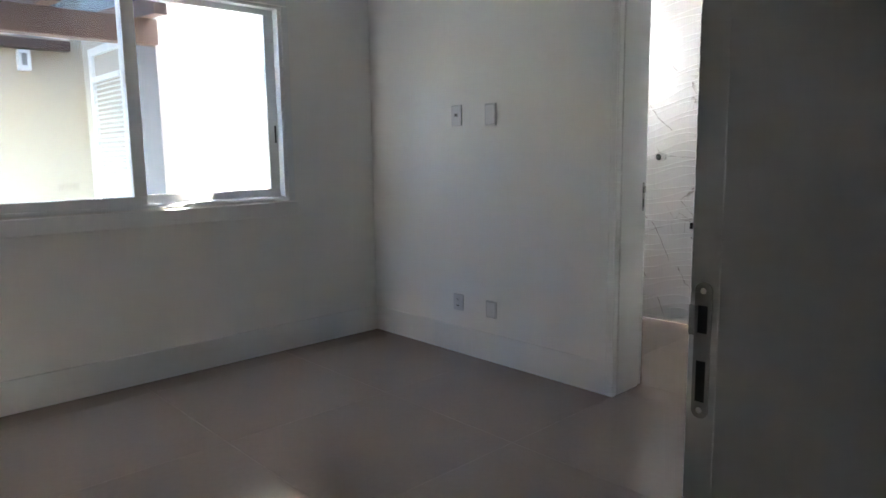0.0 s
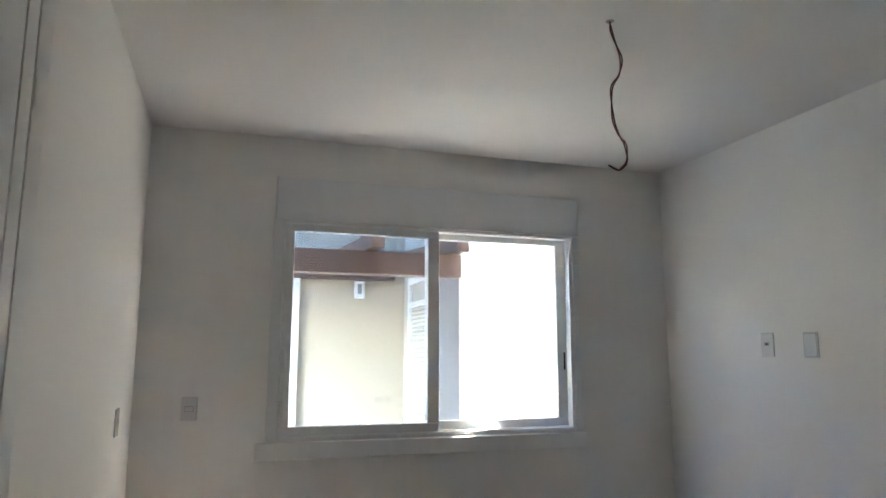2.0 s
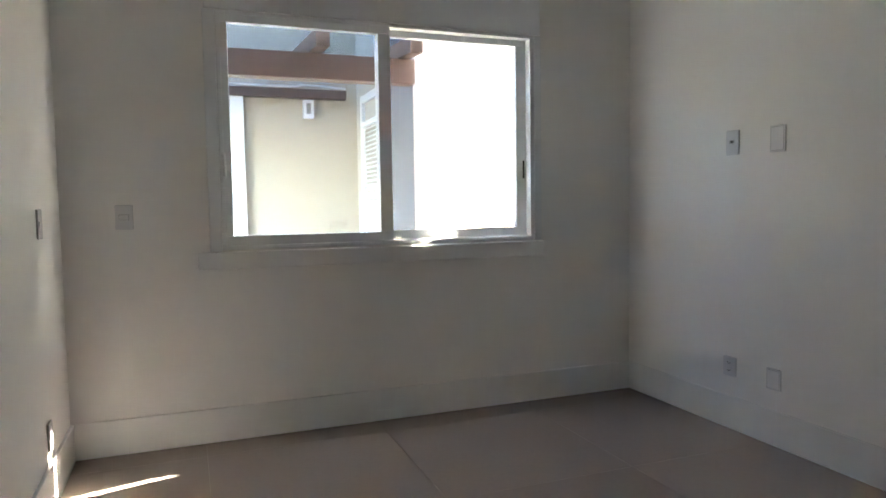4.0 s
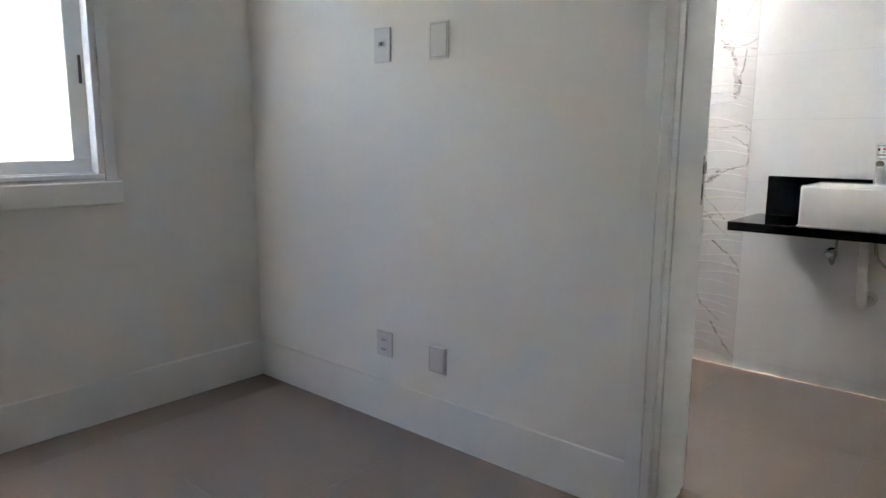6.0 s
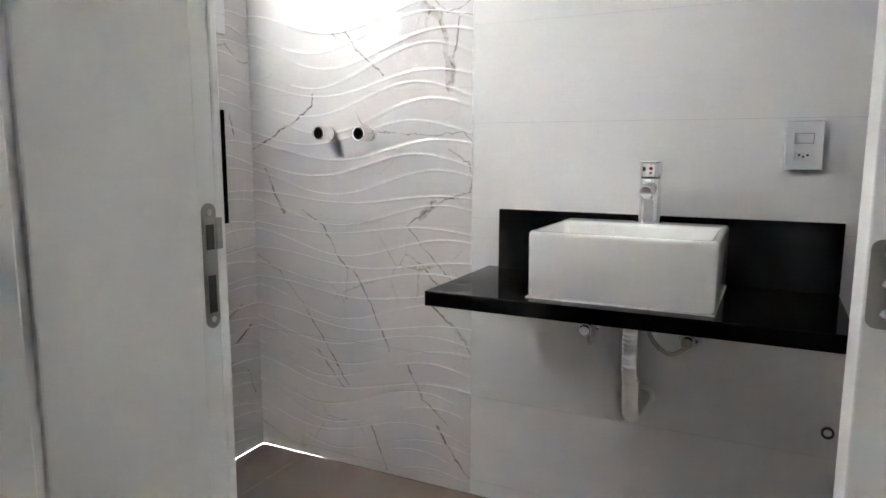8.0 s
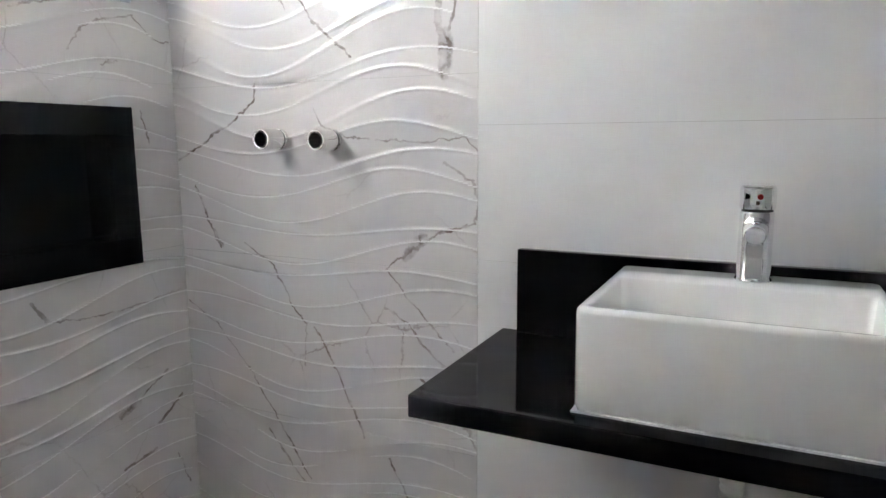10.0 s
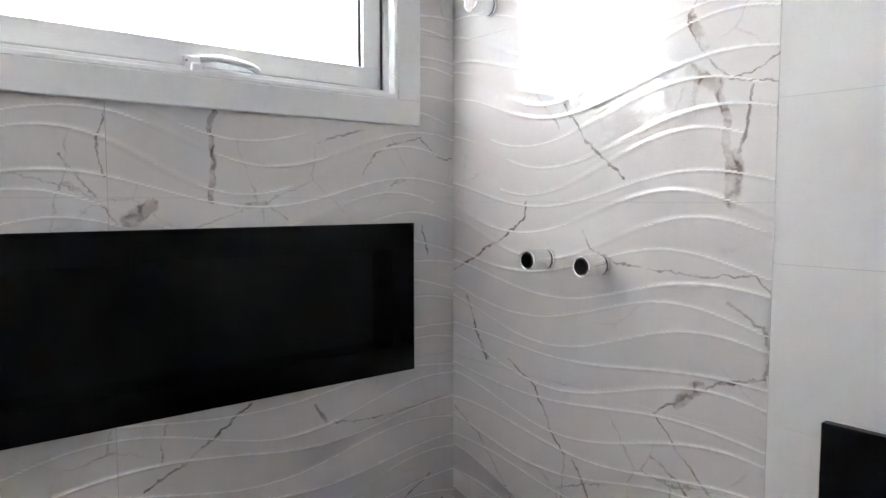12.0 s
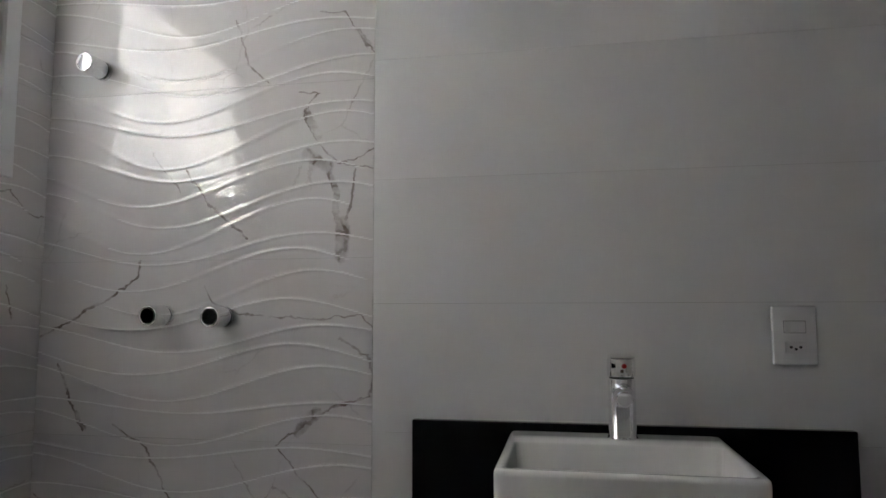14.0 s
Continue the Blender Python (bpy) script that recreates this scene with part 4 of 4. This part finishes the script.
far = thing("courtyard_house", "cream rendered house wall under a timber pergola", "building", kind="structure")
part("wall", boxes((-3.0, 2.10, 6.70, 6.9, -0.15, 3.3)), M_STUCCO, far)
fd = part("glazed_door", boxes((1.035, 1.14, 6.63, 6.6995, -0.15, 2.20), (0.14, 0.24, 6.63, 6.6995, -0.15, 2.20), (0.24, 1.035, 6.63, 6.6995, 2.10, 2.20), (0.93, 1.025, 6.655, 6.69, -0.14, 2.09), (0.25, 0.345, 6.655, 6.69, -0.14, 2.09),
                          (0.345, 0.93, 6.655, 6.69, 0.86, 0.96), (0.345, 0.93, 6.655, 6.69, 1.98, 2.09), r=0.003), M_ALU, far, "white framed glazed door")
part("pane", boxes((0.345, 0.93, 6.672, 6.678, -0.1, 2.05)), M_GLASS, fd)
part("curtain_board", boxes((0.345, 0.93, 6.690, 6.6985, -0.1, 2.05)), M_PLASTIC, fd)

structure("wall_courtyard_west", boxes((-3.0, -2.85, 4.66, 6.70, -0.15, 3.0)), M_STUCCO, "cream rendered courtyard wall", "wall")

pergola = thing("pergola", "dark stained timber pergola with translucent roof sheets", "pergola")
part("beam", boxes((-2.84, 2.055, 4.95, 5.06, 1.972, 2.125), r=0.006), M_WOOD, pergola)
part("wall_plate_beam", boxes((-2.84, 1.99, 6.60, 6.698, 2.118, 2.192), r=0.004), M_WOOD, pergola)
part("cable", pipe(bmesh.new(), [(-1.0, 6.59, 2.212), (0.5, 6.59, 2.212), (1.5, 6.59, 2.208), (1.62, 6.59, 2.225), (1.98, 6.59, 2.205)], 0.008, 8), M_PIPE, pergola)
raf_me = bpy.data.meshes.new("rafter")
bm = boxes((-0.04, 0.04, 4.72, 6.57, 2.132, 2.232), r=0.004)
for v in bm.verts:
    v.co.z += 0.072 * (v.co.y - 5.0)   # the roof falls towards the window
bm.to_mesh(raf_me)
bm.free()
raf_me.materials.append(M_WOOD)
for k in range(9):
    piece("rafter", raf_me, pergola, (1.99 - 0.56 * k, 0, 0))
M_SHEET = clear_glass("roof_sheet", (0.30, 0.32, 0.345), 0.2)
bm = boxes((-2.8, 2.07, 4.72, 6.69, 2.235, 2.241))
for v in bm.verts:
    v.co.z += 0.072 * (v.co.y - 5.0)
part("roof_sheet", bm, M_SHEET, pergola, "translucent grey roof sheet")

sconce = thing("wall_sconce", "white rectangular outdoor wall light with a glass front", "wall light")
part("body", ring(boxes((1.629, 1.711, 6.662, 6.6995, 1.955, 2.105), r=0.004), 1.629, 1.711, 1.955, 2.105, 6.610, 6.6615, 0.02, 0.02, 0.035, 0.022, 0.003), M_ALU, sconce)
part("glass", boxes((1.650, 1.690, 6.640, 6.646, 1.991, 2.082)), M_PLASTIC_GREY, sconce)

marks = thing("pencil_marks", "dark pencilled builder's marks on the cream wall", "wall marking")
rng = random.Random(4)
for k in range(7):
    x = 1.62 + 0.055 * k
    z = 1.06 + rng.uniform(-0.012, 0.012)
    bm = bmesh.new()
    if k in (4, 5, 6):
        for a, b in (((x, z - 0.035), (x + 0.004, z + 0.035)), ((x, z), (x + 0.035, z + 0.004)), ((x + 0.02, z - 0.03), (x + 0.04, z + 0.03))):
            tube(bm, (a[0], 6.6988, a[1]), (b[0], 6.6988, b[1]), 0.0019, n=6)
    else:
        tube(bm, (x, 6.6988, z), (x + rng.uniform(0.012, 0.03), 6.6988, z + rng.uniform(-0.015, 0.015)), 0.0019, n=6)
    part("stroke", bm, M_MARK, marks)

for ob in (block, far, pergola, sconce, marks):
    ob.location.x = 0.045

# ---- floor tiles ----
floor = structure("floor", boxes((HX0, XB, HY0, YN, -0.1, -0.002)), M_GROUT, "polished brown-grey porcelain tiled floor", "floor")
bfloor = structure("floor_bathroom", boxes((XB, XBE, YBS, YBN, -0.1, -0.002)), M_GROUT, "polished brown-grey porcelain bathroom floor", "floor")


def floor_tiles(parent, xs, ys):
    made = {}
    for x0, x1 in zip(xs, xs[1:]):
        for y0, y1 in zip(ys, ys[1:]):
            key = (round(x1 - x0, 3), round(y1 - y0, 3))
            if key not in made:
                hx, hy = key[0] / 2 - 0.0008, key[1] / 2 - 0.0008
                me = bpy.data.meshes.new("tile")
                b = boxes((-hx, hx, -hy, hy, -0.012, 0.0))
                b.to_mesh(me)
                b.free()
                me.materials.append(M_FLOOR)
                made[key] = me
            piece("tile", made[key], parent, ((x0 + x1) / 2, (y0 + y1) / 2, 0))


floor_tiles(floor, [HX0, -0.135, 0.772, 1.679, 2.586, 3.493, XB], [HY0, -1.15, -0.243, 0.664, 1.571, 2.478, 3.385, 4.292, YN])
floor_tiles(bfloor, [XB, 4.32, XBE], [YBS, 1.351, 2.053, 2.755, 3.457, YBN])


# ---- wall tiles ----
def relief(u, z):
    """Height and share of the raised wavy lines, which run in pairs that close up and part again along the wall."""
    w = z + (0.040 + 0.014 * np.sin(4.5 * (z - 1.2))) * np.cos(2 * math.pi * (u - 3.31 - 0.05 * np.sin(5.2 * z + 1.0)) / 0.86)
    f = w / 0.056
    best, rise = np.full(f.shape, 9.0), np.zeros(f.shape)
    for k in (np.floor(f), np.floor(f) + 1):
        shift = 0.26 * np.cos(math.pi * k) * np.sin(2 * math.pi * u / 0.86 + 0.9 * np.sin(1.3 * k) + 3.0 * z)
        d = np.abs(f - k - shift)
        rise = np.where(d < best, 0.0019 * (0.74 + 0.26 * np.sin(2.1 * k + 5.0 * u)), rise)
        best = np.minimum(d, best)
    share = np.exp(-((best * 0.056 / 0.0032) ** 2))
    return rise * share, share


def wave_tile(parent, mat, wall, u0, u1, z0, z1, holes_in=()):
    """One marble-print tile with raised wavy lines. wall: 'e' or 'n'; holes_in: rectangles cut out of it."""
    nu, nz = max(2, int((u1 - u0) / 0.012)), max(2, int((z1 - z0) / 0.0016))
    us, zs = np.linspace(u0 + 0.0006, u1 - 0.0006, nu + 1), np.linspace(z0 + 0.0006, z1 - 0.0006, nz + 1)
    uu, zz = np.meshgrid(us, zs)
    high, share = relief(uu if wall == "e" else 8.65 - uu, zz)
    if wall == "e":
        co = np.stack([XBE - high, uu, zz], -1).reshape(-1, 3)
    else:
        co = np.stack([uu, YBN - high, zz], -1).reshape(-1, 3)
    row = nu + 1
    first = (np.arange(nz)[:, None] * row + np.arange(nu)[None, :])
    quads = np.stack([first, first + 1, first + row + 1, first + row], -1)
    uc, zc = (uu[:-1, :-1] + uu[1:, 1:]) / 2, (zz[:-1, :-1] + zz[1:, 1:]) / 2
    keep = np.ones(uc.shape, bool)
    for p0, p1, q0, q1 in holes_in:
        keep &= ~((uc > p0) & (uc < p1) & (zc > q0) & (zc < q1))
    # faces on the raised lines take the whiter glaze that carries the glint
    glinted = (share[:-1, :-1] + share[1:, :-1] + share[:-1, 1:] + share[1:, 1:] > 2.6)[keep].astype(int).tolist()
    quads = quads[keep]
    faces = (quads if wall == "n" else quads[:, ::-1]).tolist()
    verts = co.tolist()
    front = len(faces)
    rim = list(range(row)) + [k * row + nu for k in range(1, nz + 1)] + [nz * row + k for k in range(nu - 1, -1, -1)] + [k * row for k in range(nz - 1, 0, -1)]
    ring_uv = [(us[k % row], zs[k // row]) for k in rim]
    base = len(verts)
    verts += [(XBE + 0.010, u, z) if wall == "e" else (u, YBN + 0.010, z) for u, z in ring_uv]
    top = len(verts)
    verts += [verts[k] for k in rim]
    for k in range(len(rim)):
        j = (k + 1) % len(rim)
        u, z = ring_uv[k]
        if any(p0 < u < p1 and q0 < z < q1 for p0, p1, q0, q1 in holes_in):
            continue
        q = (top + k, top + j, base + j, base + k)
        faces.append(q[::-1] if wall == "n" else q)
    me = bpy.data.meshes.new("tile")
    me.from_pydata(verts, [], faces)
    me.polygons.foreach_set("use_smooth", [k < front for k in range(len(faces))])
    me.materials.append(mat)
    me.materials.append(M_GLAZE_GLINT)
    me.polygons.foreach_set("material_index", glinted + [0] * (len(faces) - front))
    return piece("tile", me, parent)


wall_e, wall_n = bpy.data.objects["wall_bathroom_east"], bpy.data.objects["wall_bathroom_north"]
SEAM = 2.754
rows_e = [0.002, 0.036, 0.482, 0.928, 1.374, 1.820, 2.266, H - 0.05]
for z0, z1 in zip(rows_e, rows_e[1:]):
    wave_tile(wall_e, M_VEIN_EAST, "e", SEAM, YBN, z0, z1)
cut = ((NX0 - 0.06, 4.874, 0.925, 1.305), (VX0 - 0.06, 4.900, 1.600, 2.42))
rows_n = [0.002, 0.046, 0.492, 0.938, 1.384, 1.830, 2.276, H - 0.05]
for z0, z1 in zip(rows_n, rows_n[1:]):
    for x0, x1 in ((XB, 4.125), (4.125, XBE)):
        wave_tile(wall_n, M_VEIN_NORTH, "n", x0, x1, z0, z1, cut)
rows_p = [0.002, 0.055, 0.357, 0.659, 0.960, 1.262, 1.564, 1.866, 2.168, 2.470, H - 0.05]
for z0, z1 in zip(rows_p, rows_p[1:]):
    for y0, y1 in ((YBS, 1.55), (1.55, SEAM)):
        me = bpy.data.meshes.new("tile")
        b = boxes((XBE, XBE + 0.010, y0 + 0.0005, y1 - 0.0005, z0 + 0.0005, z1 - 0.0005))
        b.to_mesh(me)
        b.free()
        me.materials.append(M_PLAIN_TILE)
        piece("tile", me, wall_e)
